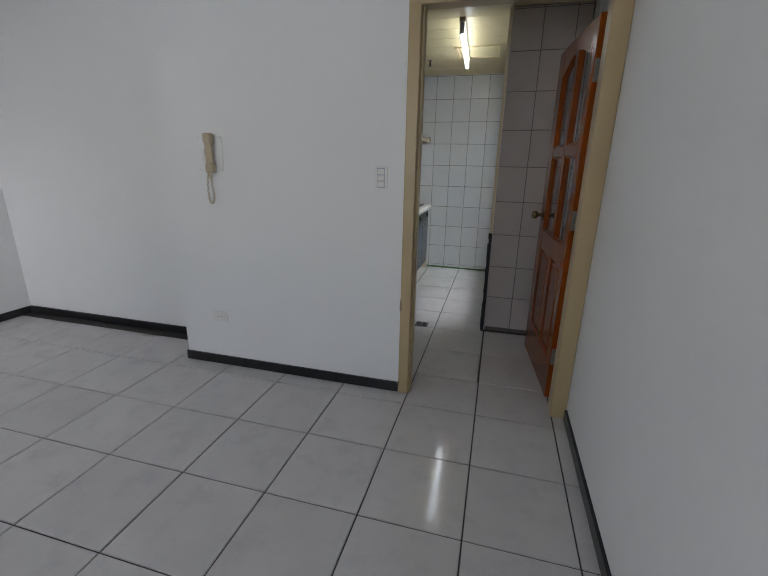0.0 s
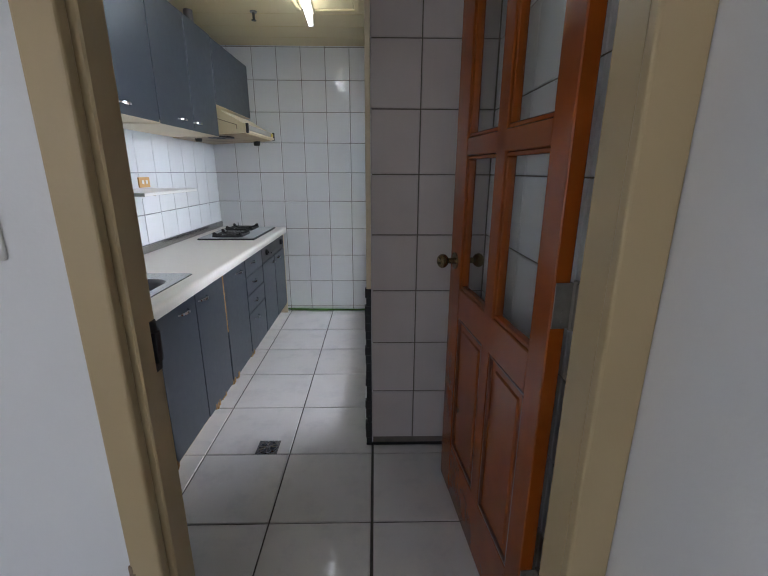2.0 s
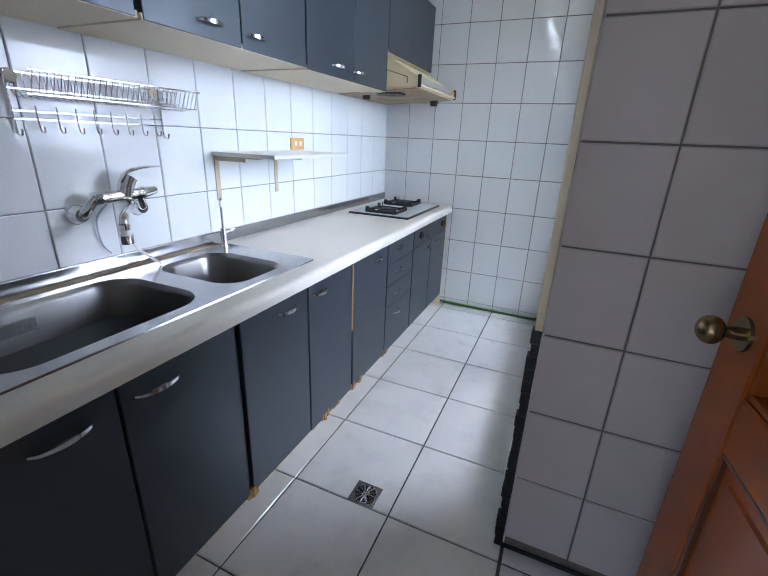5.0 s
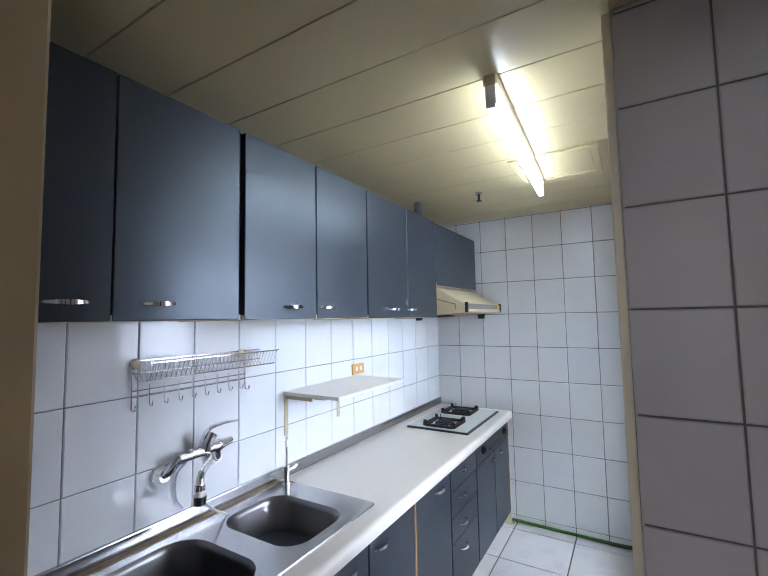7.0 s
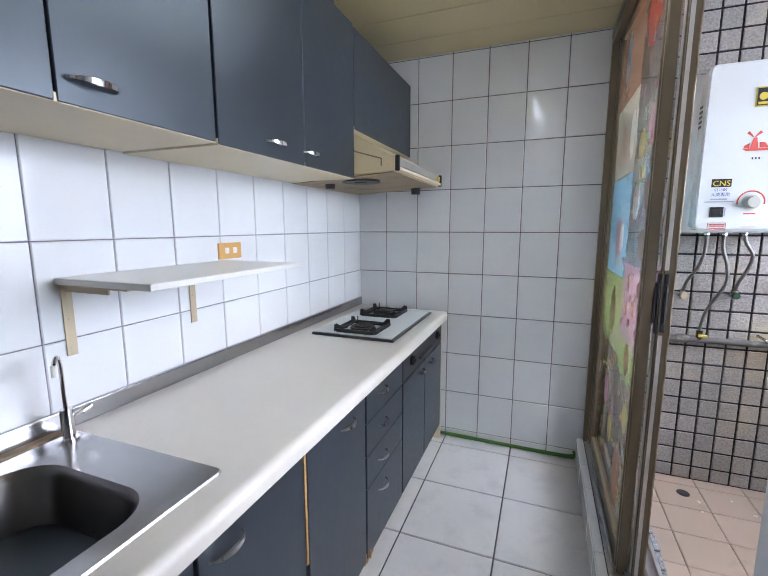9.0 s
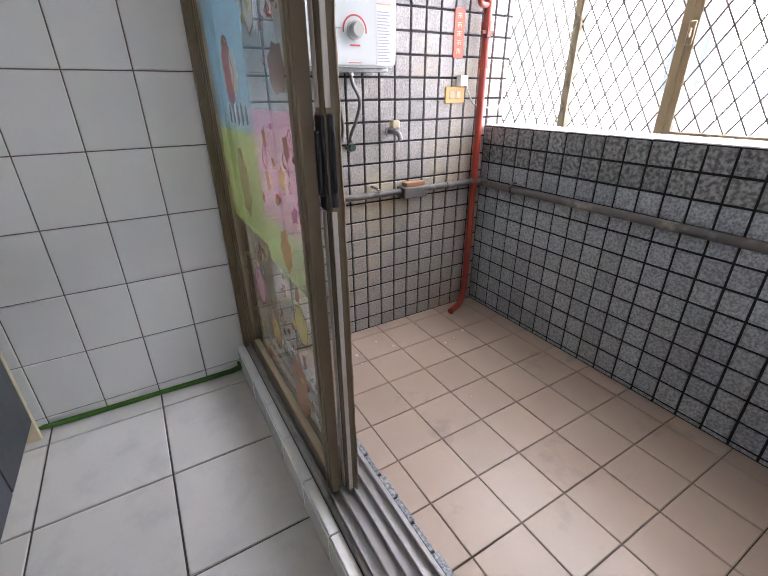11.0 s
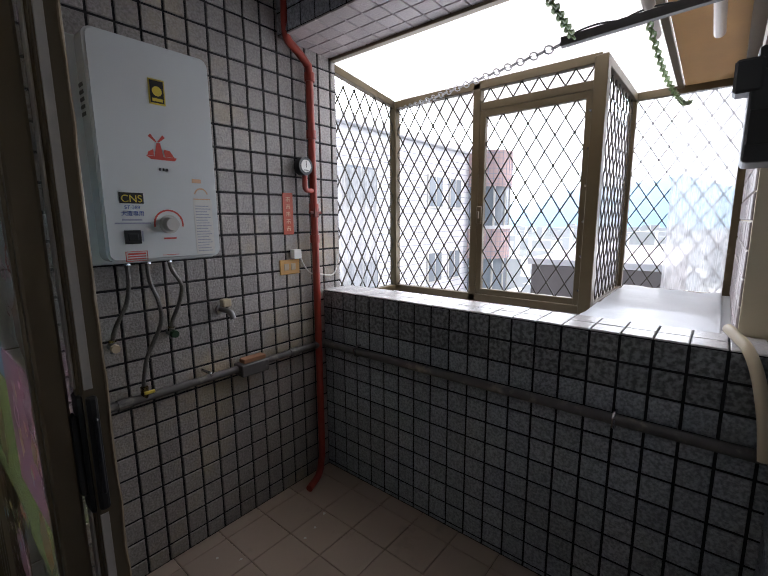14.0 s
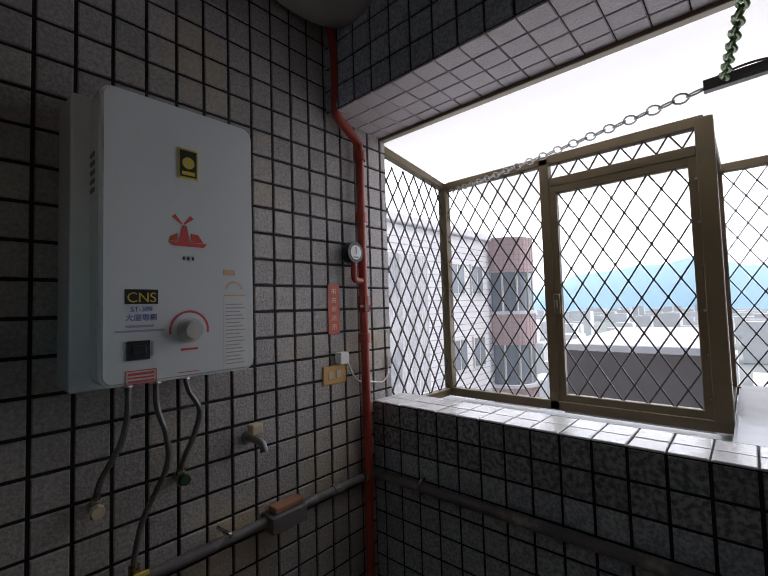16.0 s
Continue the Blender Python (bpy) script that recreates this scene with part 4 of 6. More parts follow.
# gas hob
hob = thing("gas_hob", "white glass-topped two-burner gas hob", "hob", (0, 0, WT1))
part("rim", box(-1.162, -0.748, 3.980, 4.642, 0.0005, 0.012, 0.002), DARK, hob, "black rim")
part("top", box(-1.154, -0.760, 3.992, 4.634, 0.0122, 0.016, 0.001), WHITE, hob, "white top plate")
for cx, cy in ((-0.955, 4.115), (-0.985, 4.478)):
    g = part("drip_ring", rod(bmesh.new(), (cx, cy, 0.0161), (cx, cy, 0.0195), 0.098, 32, 0.094), WHITE, hob, "white enamel drip ring", True)
    bm = rod(rod(rod(bmesh.new(), (cx, cy, 0.0195), (cx, cy, 0.028), 0.062, 28, 0.058), (cx, cy, 0.028), (cx, cy, 0.036), 0.046, 24, 0.040), (cx, cy, 0.036), (cx, cy, 0.040), 0.018, 16)
    part("burner", bm, IRON, g, "black burner head", True)
    bm = bmesh.new()
    tube(bm, [(x + cx, y + cy, 0.024) for x, y, _ in loop(-0.104, 0.104, -0.100, 0.100, 0.022, 0, 4)] + [(cx + 0.104, cy + 0.078, 0.024)], 0.0085, 8)
    for a, b, c, d in ((-0.104, 0.104, -0.1, -0.07), (-0.104, 0.104, 0.07, 0.1), (-0.104, -0.076, -0.07, 0.07), (0.076, 0.104, -0.07, 0.07)):
        prism(bm, cx + a, cx + b, cy + c, cy + d, 0.0196, 0.026, 0.002)
    for a, b in ((1, 1), (-1, 1), (-1, -1), (1, -1)):
        ring_ = [(0.106, 0.018), (0.103, 0.050), (0.094, 0.053), (0.080, 0.038), (0.058, 0.036), (0.058, 0.028), (0.084, 0.024)]
        lo, hi = [[bm.verts.new((cx + a * r + o * b, cy + b * r * 0.94 - o * a, z)) for r, z in ring_] for o in (-0.004, 0.004)]
        bm.faces.new(lo)
        bm.faces.new(hi[::-1])
        for k in range(len(ring_)):
            q = (k + 1) % len(ring_)
            bm.faces.new((lo[k], lo[q], hi[q], hi[k]))
    part("pan_support", bm, IRON, g, "black cast pan support with raised horns")
    part("spark_pin", rod(bmesh.new(), (cx - 0.05, cy + 0.05, 0.019), (cx - 0.05, cy + 0.05, 0.066), 0.0035, 8, 0.0022), IRON, g)

# tube lamp on the ceiling
tl = thing("ceiling_tube_lamp", "lit bare fluorescent tube on a cream ceiling batten", "lamp", (-0.245, 3.40, KCEIL), rz=2.5)
part("batten", box(-0.022, 0.022, -0.57, 0.57, -0.04, -0.001, 0.005), CREAMP, tl)
for y in (-0.56, 0.56):
    part("holder", box(-0.016, 0.016, y - 0.008, y + 0.008, -0.112, -0.04, 0.003), WPLASTIC, tl)
part("tube", rod(bmesh.new(), (0, -0.55, -0.095), (0, 0.55, -0.095), 0.014, 16), TUBE, tl, "glowing white tube", True)
part("starter", rod(bmesh.new(), (0.0, -0.45, -0.045), (0, -0.45, -0.075), 0.011, 12), WPLASTIC, tl)

# ceiling panels: proud strips with fine joints, in one mesh
bm = bmesh.new()
for y in steps(2.60, 0.245, KY0 - 0.2, KBACK):
    a, b = max(y + 0.001, KY0 + 0.01), min(y + 0.2435, KBACK - 0.001)
    if b > a:
        prism(bm, KLEFT + 0.002, 0.118, a, b, KCEIL - 0.006, KCEIL - 0.0005, 0.002)
tagged(new("ceiling_panels", finish("ceiling_panels", bm, CREAM)), "cream plastic ceiling panels", "ceiling", kind="structure")
ap = thing("ceiling_hatch", "cream framed access hatch in the ceiling", "hatch", (-0.16, 3.80, KCEIL - 0.006))
for a, b, c, d in ((-0.2, 0.2, -0.2, -0.17), (-0.2, 0.2, 0.17, 0.2), (-0.2, -0.17, -0.17, 0.17), (0.17, 0.2, -0.17, 0.17)):
    part("frame_side", box(a, b, c, d, -0.012, -0.0005, 0.003), CREAM, ap)
part("lid", box(-0.165, 0.165, -0.165, 0.165, -0.006, -0.0005, 0.002), CREAM, ap)
sp = thing("sprinkler", "small dark fire sprinkler hanging from the ceiling", "sprinkler", (-0.645, 4.03, KCEIL - 0.006))
part("base", rod(bmesh.new(), (0, 0, -0.008), (0, 0, 0), 0.022, 16), RUST, sp)
part("head", rod(rod(bmesh.new(), (0, 0, -0.05), (0, 0, -0.008), 0.008, 10), (0, 0, -0.054), (0, 0, -0.05), 0.016, 12), DARK, sp)

# floor drain, green hose, dark strip at the tile edge
dr = thing("floor_drain", "square steel floor drain with round grille", "drain", (-0.389, 2.712, 0.0))
part("frame", box(-0.052, 0.052, -0.052, 0.052, -0.005, 0.003, 0.001), STEEL, dr)
part("well", rod(bmesh.new(), (0, 0, 0.0), (0, 0, 0.0042), 0.043, 24), DARK, dr)
bm = bmesh.new()
for k in range(12):
    a = k * math.pi / 6
    rod(bm, (0.012 * math.cos(a), 0.012 * math.sin(a), 0.005), (0.042 * math.cos(a), 0.042 * math.sin(a), 0.005), 0.0035, 6)
tube(bm, [(0.042 * math.cos(a * 0.2618), 0.042 * math.sin(a * 0.2618), 0.005) for a in range(25)], 0.0025, 6)
rod(bm, (0, 0, 0.003), (0, 0, 0.0065), 0.013, 14)
part("grille", bm, STEEL, dr)
bm = tube(bmesh.new(), smooth_path([(-0.72, 4.745, 0.03), (-0.6, 4.758, 0.012), (-0.3, 4.755, 0.011), (-0.1, 4.748, 0.012), (0.06, 4.752, 0.012), (0.074, 4.755, 0.03), (0.07, 4.76, 0.05)]), 0.007, 8)
tube(bm, smooth_path([(-0.70, 4.765, 0.02), (-0.3, 4.768, 0.012), (0.0, 4.766, 0.012), (0.07, 4.768, 0.018)]), 0.006, 8)
thing("garden_hose", "green hose lying along the end wall", "hose", bm=bm, material=GREEN, smooth=True)
random.seed(9)
bm = bmesh.new()
for k in range(20):
    z = k * 0.04
    prism(bm, 0.092 + random.uniform(-0.004, 0.006), 0.119, PIL - 0.004 - random.uniform(0, 0.004), PIL + 0.03, z, z + 0.041, 0.002)
setting("trim_corner", bm, BLACK, "black crumbling edge where a skirting was torn off", "trim")
setting("trim_corner_2", box(0.098, 0.119, PIL - 0.004, PIL + 0.02, 0.80, KCEIL - 0.005, 0.003), CREAMP, "cream corner trim of the tiled return", "trim")
setting("trim_foot", box(0.092, 0.60, PIL - 0.012, PIL - 0.001, 0.0, 0.012, 0.002), BLACK, "black joint at the foot of the tiled return", "trim")

# ---- sliding door between kitchen and balcony ----
sd = tagged(new("window_1"), "bronze aluminium sliding door frame with track", "sliding door", kind="structure")
ZS = 0.119
bm = box(0.120, 0.292, 2.952, KBACK - 0.006, ZS, ZS + 0.012, 0.001)
for x in (0.135, 0.168, 0.205, 0.240, 0.275):
    prism(bm, x - 0.003, x + 0.003, 2.952, KBACK - 0.006, ZS + 0.012, ZS + 0.03, 0.001)
TRACK = mat("worn_bright_aluminium", (0.48, 0.48, 0.49), 0.40, metal=0.7, var=0.12, scale=14, stain=(0.20, 0.19, 0.18), stain_scale=6, stain_at=(0.56, 0.72))
part("sill_track", bm, TRACK, sd, "bare aluminium sliding track")
gs = setting("trim_granite", box(0.2935, 0.309, 2.955, KBACK - 0.01, 0.100, 0.118), SGROUT, "strip of broken granite tiles beside the track", "trim")
for k in range(19):
    y0 = 2.958 + 0.0934 * k
    part("tile", box(0.296, 0.314 + 0.003 * (k % 3 - 1), y0 + 0.003 * (k % 2), y0 + 0.086, 0.104, 0.1225, 0.002), STONE, gs)
part("head_track", prism(box(0.110, 0.30, 2.952, KBACK - 0.006, 2.235, 2.272, 0.002), 0.112, 0.14, 2.952, KBACK - 0.006, 2.20, 2.235, 0.002), ALU, sd)
part("side_jamb", prism(box(0.112, 0.298, KBACK - 0.045, KBACK - 0.006, ZS + 0.012, 2.235, 0.002), 0.135, 0.15, KBACK - 0.062, KBACK - 0.045, ZS + 0.012, 2.235, 0.002), ALU, sd)
part("side_jamb", box(0.15, 0.298, 2.951, 2.965, ZS + 0.012, 2.235, 0.002), ALU, sd)
STICK = {n: mat("sticker_" + n, c, 0.30, var=0.10, scale=30, bump=0) for n, c in (("blue", (0.30, 0.55, 0.68)), ("pink", (0.66, 0.33, 0.45)), ("green", (0.42, 0.52, 0.17)), ("cream", (0.68, 0.62, 0.48)), ("red", (0.50, 0.08, 0.05)), ("white", (0.74, 0.74, 0.72)), ("brown", (0.26, 0.14, 0.09)), ("orange", (0.50, 0.24, 0.13)), ("yellow", (0.66, 0.52, 0.14)))}
for _m in STICK.values():
    _m.node_tree.nodes["Principled BSDF"].inputs["Alpha"].default_value = 0.34

INK = {n: m.copy() for n, m in STICK.items()}
for _m in INK.values():
    _m.node_tree.nodes["Principled BSDF"].inputs["Alpha"].default_value = 0.72


def flat_blob(cy, cz, ry, rz_, x, rough=0.15, n=12, hole=0.0):
    """A thin printed shape in the plane of the pane; with a hole it is an outline."""
    bm = bmesh.new()
    k0 = random.uniform(0, 6)
    pts = [(1 + rough * math.sin(k0 + 3 * a) + random.uniform(-rough, rough) * 0.5, 2 * math.pi * a / n) for a in range(n)]
    outer = [bm.verts.new((x, cy + ry * r * math.cos(w), cz + rz_ * r * math.sin(w))) for r, w in pts]
    if hole:
        inner = [bm.verts.new((x, cy + ry * hole * r * math.cos(w), cz + rz_ * hole * r * math.sin(w))) for r, w in pts]
        for k in range(n):
            bm.faces.new((outer[k], outer[(k + 1) % n], inner[(k + 1) % n], inner[k]))
    else:
        bm.faces.new(outer)
    return bm


def sash(x, y0, y1, label):
    s = thing("sliding_sash", label, "sliding door", (x, y0, ZS + 0.014), group="sliding sashes")
    w, h = y1 - y0, 2.232 - ZS - 0.014
    for a, b in ((0, 0.05), (w - 0.05, w)):
        bm = box(-0.016, 0.016, a, b, 0, h, 0.003)
        prism(bm, -0.020, 0.020, a + 0.016, a + 0.034, 0.01, h - 0.01, 0.003)
        part("stile", bm, ALU, s)
    part("rail", box(-0.015, 0.015, 0.05, w - 0.05, 0, 0.07, 0.003), ALU, s)
    part("rail", box(-0.015, 0.015, 0.05, w - 0.05, h - 0.05, h, 0.003), ALU, s)
    g = part("pane", box(-0.0025, 0.0025, 0.045, w - 0.045, 0.06, h - 0.04), GLASS, s, "glass pane")
    g.visible_shadow = False
    return s


def stick_on(s, w):
    """Printed sheets and small cut-outs on the kitchen face of the pane."""
    random.seed(3)
    near, far = (0.052, 0.40), (0.40, w - 0.052)
    sheets = ((far, 1.72, 2.06, "orange"), (far, 1.40, 1.72, "cream"), (far, 0.98, 1.40, "blue"), (far, 0.66, 0.98, "green"), (near, 0.76, 1.05, "pink"), (near, 0.62, 0.76, "green"))
    for (a, b), c, d, col in sheets:
        part("sticker", box(-0.0034, -0.0027, a + 0.001, b - 0.001, c + 0.001, d - 0.001), STICK[col], s, "printed " + col + " window sticker")
    big = ((0.62, 1.55, 0.09, 0.12, "brown"), (0.47, 1.55, 0.05, 0.10, "white"), (0.25, 1.92, 0.10, 0.12, "red"), (0.60, 1.14, 0.06, 0.09, "red"), (0.53, 1.14, 0.045, 0.06, "cream"), (0.60, 0.82, 0.06, 0.10, "brown"),
           (0.22, 0.70, 0.045, 0.06, "orange"), (0.60, 0.45, 0.06, 0.07, "pink"), (0.24, 0.24, 0.07, 0.13, "orange"), (0.45, 0.33, 0.05, 0.06, "yellow"), (0.12, 1.52, 0.06, 0.07, "pink"), (0.28, 1.48, 0.05, 0.05, "yellow"),
           (0.12, 1.30, 0.05, 0.06, "brown"), (0.30, 1.28, 0.045, 0.07, "white"), (0.14, 1.13, 0.055, 0.05, "brown"), (0.16, 0.50, 0.05, 0.06, "yellow"), (0.70, 1.90, 0.05, 0.12, "blue"))
    for i, (y, z, ry, rz_, col) in enumerate(big):
        part("print", flat_blob(y, z, ry, rz_, -0.0036 - 0.00003 * i, 0.14, 14), INK[col], s)
        if i % 2:
            part("print_outline", flat_blob(y, z, ry * 1.06, rz_ * 1.06, -0.0044, 0.14, 14, 0.90), INK["brown"], s)
    for k in range(5):
        part("print", flat_blob(0.45 + 0.05 * k, 1.03, 0.014, 0.03, -0.0037, 0.1, 8), INK["brown"], s)
    for i in range(150):
        a, b, c, d = ((0.06, 0.39, 1.08, 1.95), (0.06, 0.39, 0.12, 0.62), (0.41, w - 0.07, 0.12, 0.64), (0.06, 0.39, 0.78, 1.03))[(0, 1, 2, 0, 2, 3, 1)[i % 7]]
        col = random.choice(("brown", "orange", "pink", "yellow", "green", "red", "blue", "brown"))
        q = random.uniform(0.007, 0.022)
        part("print", flat_blob(random.uniform(a + q, b - q), random.uniform(c + q, d - q), q, q * random.uniform(0.6, 1.6), -0.0046 - 0.00001 * i, 0.3, 9, random.choice((0, 0, 0.72))), INK[col], s)


s1 = sash(0.158, 3.800, 4.715, "bronze aluminium glass sash with faded stickers, slid open")
stick_on(s1, 0.915)
s2 = sash(0.203, 3.775, 4.70, "bronze aluminium glass sash slid open behind the other")
# pale strips paint the light that shows through the gap between sashes
GAPLIGHT = mat("gap_light_aluminium", (0.62, 0.58, 0.54), 0.45, metal=0.3, var=0.15, scale=40)
for a, b in ((0.02, 0.86), (1.06, 2.06)):
    part("worn_edge", box(-0.0225, -0.0198, 0.016, 0.034, a, b, 0.0008), GAPLIGHT, s2, "pale strip painted for light between the sashes")
    part("worn_edge", box(-0.0145, -0.0035, -0.0012, 0.002, a, b, 0.0005), GAPLIGHT, s2, "pale strip painted for light between the sashes")
pull = box(-0.015, -0.001, -0.010, 0.002, 0.87, 1.05, 0.004, 2)
prism(pull, -0.0105, -0.0055, -0.020, -0.009, 0.90, 1.02, 0.003)
part("pull", pull, DARK, s2, "dark latch pull")
part("pull", prism(box(-0.022, -0.014, 0.006, 0.044, 0.86, 1.05, 0.004), -0.030, -0.021, 0.012, 0.036, 0.89, 1.02, 0.004), DARK, s2, "dark recessed pull")
random.seed(8)
part("seal_strip", tube(bmesh.new(), [(0.0125 + random.uniform(-0.0015, 0.0015), -0.002 + random.uniform(-0.002, 0.001), 0.03 + k * 0.04) for k in range(51)], 0.0022, 5), CORK, s2, "frayed brown seal along the edge")

random.seed(31)
for k in range(4):
    y, z = 2.80 + 0.035 * k, 1.255 + random.uniform(-0.01, 0.015)
    bm = bmesh.new()
    pts = [(random.uniform(0.008, 0.016) * math.cos(a * 0.785), random.uniform(0.012, 0.028) * math.sin(a * 0.785)) for a in range(8)]
    lo, hi = [[bm.verts.new((x, y + p, z + q_)) for p, q_ in pts] for x in (0.1202, 0.1190)]
    bm.faces.new(lo)
    bm.faces.new(hi[::-1])
    for i in range(8):
        bm.faces.new((lo[i], lo[(i + 1) % 8], hi[(i + 1) % 8], hi[i]))
    thing("sticker_remnant", "torn brown sticker remnant on the tiles", "sticker", group="sticker remnants", bm=bm, material=STICK[("brown", "white", "brown", "cream")[k]])

# ---- balcony: water heater ----
DIALM = mat("silvered_plastic", (0.55, 0.54, 0.51), 0.3, metal=0.25, var=0.05)
HX0, HX1, HZ0, HZ1 = 0.492, 0.887, 1.305, 2.042
wh = thing("water_heater", "white enamelled gas water heater on the tiled wall", "water heater", (0.468, 4.565, 1.293))
wh.matrix_world = wh.matrix_world @ Matrix.Diagonal((0.9545, 1, 0.957, 1))
W, H = HX1 - HX0, HZ1 - HZ0
part("back_case", box(-0.040, W + 0.008, 0.075, 0.2085, 0.0, H - 0.012, 0.006, 2), WHITE, wh)
bm = box(0, W, 0, 0.14, 0.012, H, 0.0)
bmesh.ops.bevel(bm, geom=[e for e in bm.edges if abs((e.verts[0].co - e.verts[1].co).normalized().y) > 0.9], offset=0.03, segments=6, affect="EDGES", profile=0.5)
bmesh.ops.bevel(bm, geom=[e for e in bm.edges if all(v.co.y < 0.001 for v in e.verts)], offset=0.008, segments=3, affect="EDGES")
front = part("front_cover", bm, WHITE, wh, smooth=True)
for k in range(5):
    part("louvre", box(-0.0015, 0.003, 0.040, 0.105, H - 0.17 - 0.022 * k, H - 0.158 - 0.022 * k, 0.001), DARK, wh)
F = lambda u, z, w, h, d=0.0015: box(u * W - w / 2, u * W + w / 2, -d, 0.001, z - HZ0 - h / 2, z - HZ0 + h / 2)
part("badge", F(0.51, 1.888, 0.052, 0.082, 0.003), YELLOW, wh, "gilt badge")
part("badge_face", F(0.51, 1.888, 0.044, 0.072, 0.004), DARK, wh)
bm = rod(bmesh.new(), (0.51 * W, -0.0045, 0.585), (0.51 * W, -0.001, 0.585), 0.016, 18)
prism(bm, 0.51 * W - 0.017, 0.51 * W + 0.017, -0.0045, -0.001, 0.552, 0.562)
part("badge_mark", bm, YELLOW, wh)
bm = bmesh.new()
cx, cz = 0.50 * W, 1.72 - HZ0
for a in (45, 135, 225, 315):
    d = Vector((math.cos(radians(a)), 0, math.sin(radians(a))))
    n = Vector((-d.z, 0, d.x))
    if a < 180:
        vs = [bm.verts.new(Vector((cx - 0.01, -0.001, cz)) + d * r + n * s) for r, s in ((0.004, -0.002), (0.034, -0.006), (0.034, 0.006), (0.004, 0.002))]
        bm.faces.new(vs)
part("print_sails", bm, REDINK, wh, "red printed windmill sails")
bm = bmesh.new()
for pts in ([(-0.012, 0.0), (0.0, 0.0), (0.008, -0.045), (-0.022, -0.045)], [(-0.05, -0.045), (0.055, -0.045), (0.045, -0.056), (-0.035, -0.056)], [(0.01, -0.02), (0.03, -0.022), (0.045, -0.044), (0.012, -0.044)], [(-0.042, -0.032), (-0.024, -0.022), (-0.024, -0.044), (-0.045, -0.044)]):
    bm.faces.new([bm.verts.new((cx + a, -0.0012, cz + b)) for a, b in pts])
part("print_mill", bm, REDINK, wh, "red printed windmill picture")
for k in (-1, 0, 1):
    part("dot", F(0.51 + 0.03 * k, 1.632, 0.005, 0.009), DARK, wh)
part("label_plate", F(0.225, 1.53, 0.074, 0.036), DARK, wh, "black and yellow label")
words("lettering", "CNS", 0.034, YELLOW, wh, pose(0.225 * W, -0.0022, 1.527 - HZ0, 90), "yellow lettering")
words("lettering", "ST-389", 0.017, BLUEINK, wh, pose(0.225 * W, -0.0008, 1.499 - HZ0, 90), "blue lettering")
words("lettering", "大廈專用", 0.018, BLUEINK, wh, pose(0.225 * W, -0.0008, 1.478 - HZ0, 90), "blue lettering")
part("small_print", prism(F(0.215, 1.458, 0.062, 0.006), 0.08 * W, 0.36 * W, -0.0015, 0.001, 1.444 - HZ0, 1.449 - HZ0), GREYINK, wh)
k0 = part("dial", rod(rod(bmesh.new(), (0.515 * W, 0, 1.442 - HZ0), (0.515 * W, -0.006, 1.442 - HZ0), 0.033, 28), (0.515 * W, -0.006, 1.442 - HZ0), (0.515 * W, -0.034, 1.442 - HZ0), 0.026, 28, 0.022), DIALM, wh, "silver temperature dial", True)
bm = bmesh.new()
ring = [(math.cos(radians(a)), math.sin(radians(a))) for a in range(-10, 191, 10)]
for (a, b), (c, d) in zip(ring, ring[1:]):
    bm.faces.new([bm.verts.new((0.515 * W + r * p, -0.0012, 1.442 - HZ0 + r * q)) for r, p, q in ((0.046, a, b), (0.052, a, b), (0.052, c, d), (0.046, c, d))])
part("dial_arc", bm, REDINK, wh, "red printed arc")
part("ignition_switch", prism(F(0.205, 1.40, 0.05, 0.046, 0.006), 0.205 * W - 0.016, 0.205 * W + 0.016, -0.010, -0.005, 1.388 - HZ0, 1.412 - HZ0, 0.002), DARK, wh, "black rocker switch")
part("switch_note", F(0.285, 1.402, 0.005, 0.036), GREYINK, wh)
bm = bmesh.new()
for a, b, c, d in ((0.135, 0.31, 1.350, 1.352), (0.135, 0.31, 1.318, 1.320), (0.135, 0.14, 1.32, 1.35), (0.305, 0.31, 1.32, 1.35), (0.15, 0.295, 1.340, 1.346), (0.15, 0.295, 1.332, 1.336), (0.15, 0.295, 1.324, 1.328)):
    prism(bm, a * W, b * W, -0.0012, 0.001, c - HZ0, d - HZ0)
part("warning_box", bm, REDINK, wh, "red printed warning box")
part("red_line", box(0.44 * W, 0.58 * W, -0.0012, 0.001, 1.332 - HZ0, 1.334 - HZ0), REDINK, wh)
bm = box(0.46 * W, 0.57 * W, -0.0012, 0.001, 1.389 - HZ0, 1.395 - HZ0)
part("red_print", bm, REDINK, wh)
part("price_label", F(0.80, 1.60, 0.034, 0.014), PEACH, wh, "peach sticker")
part("notice", F(0.845, 1.43, 0.072, 0.205, 0.0006), WPLASTIC, wh, "white notice sticker")
bm = bmesh.new()
for k in range(17):
    z = 1.51 - 0.0105 * k
    prism(bm, 0.77 * W, (0.90 + 0.02 * math.sin(k * 2.1)) * W, -0.0011, 0.001, z - 0.003 - HZ0, z - HZ0)
part("notice_text", bm, GREYINK, wh, "rows of small print")
bm = bmesh.new()
for (a, b), (c, d) in zip(ring[2:-2], ring[3:-2]):
    bm.faces.new([bm.verts.new((0.835 * W + r * p, -0.0012, 1.548 - HZ0 + r * q)) for r, p, q in ((0.022, a, b), (0.027, a, b), (0.027, c, d), (0.022, c, d))])
prism(bm, 0.76 * W, 0.92 * W, -0.0012, 0.001, 1.532 - HZ0, 1.536 - HZ0)
part("notice_seal", bm, PEACH, wh)

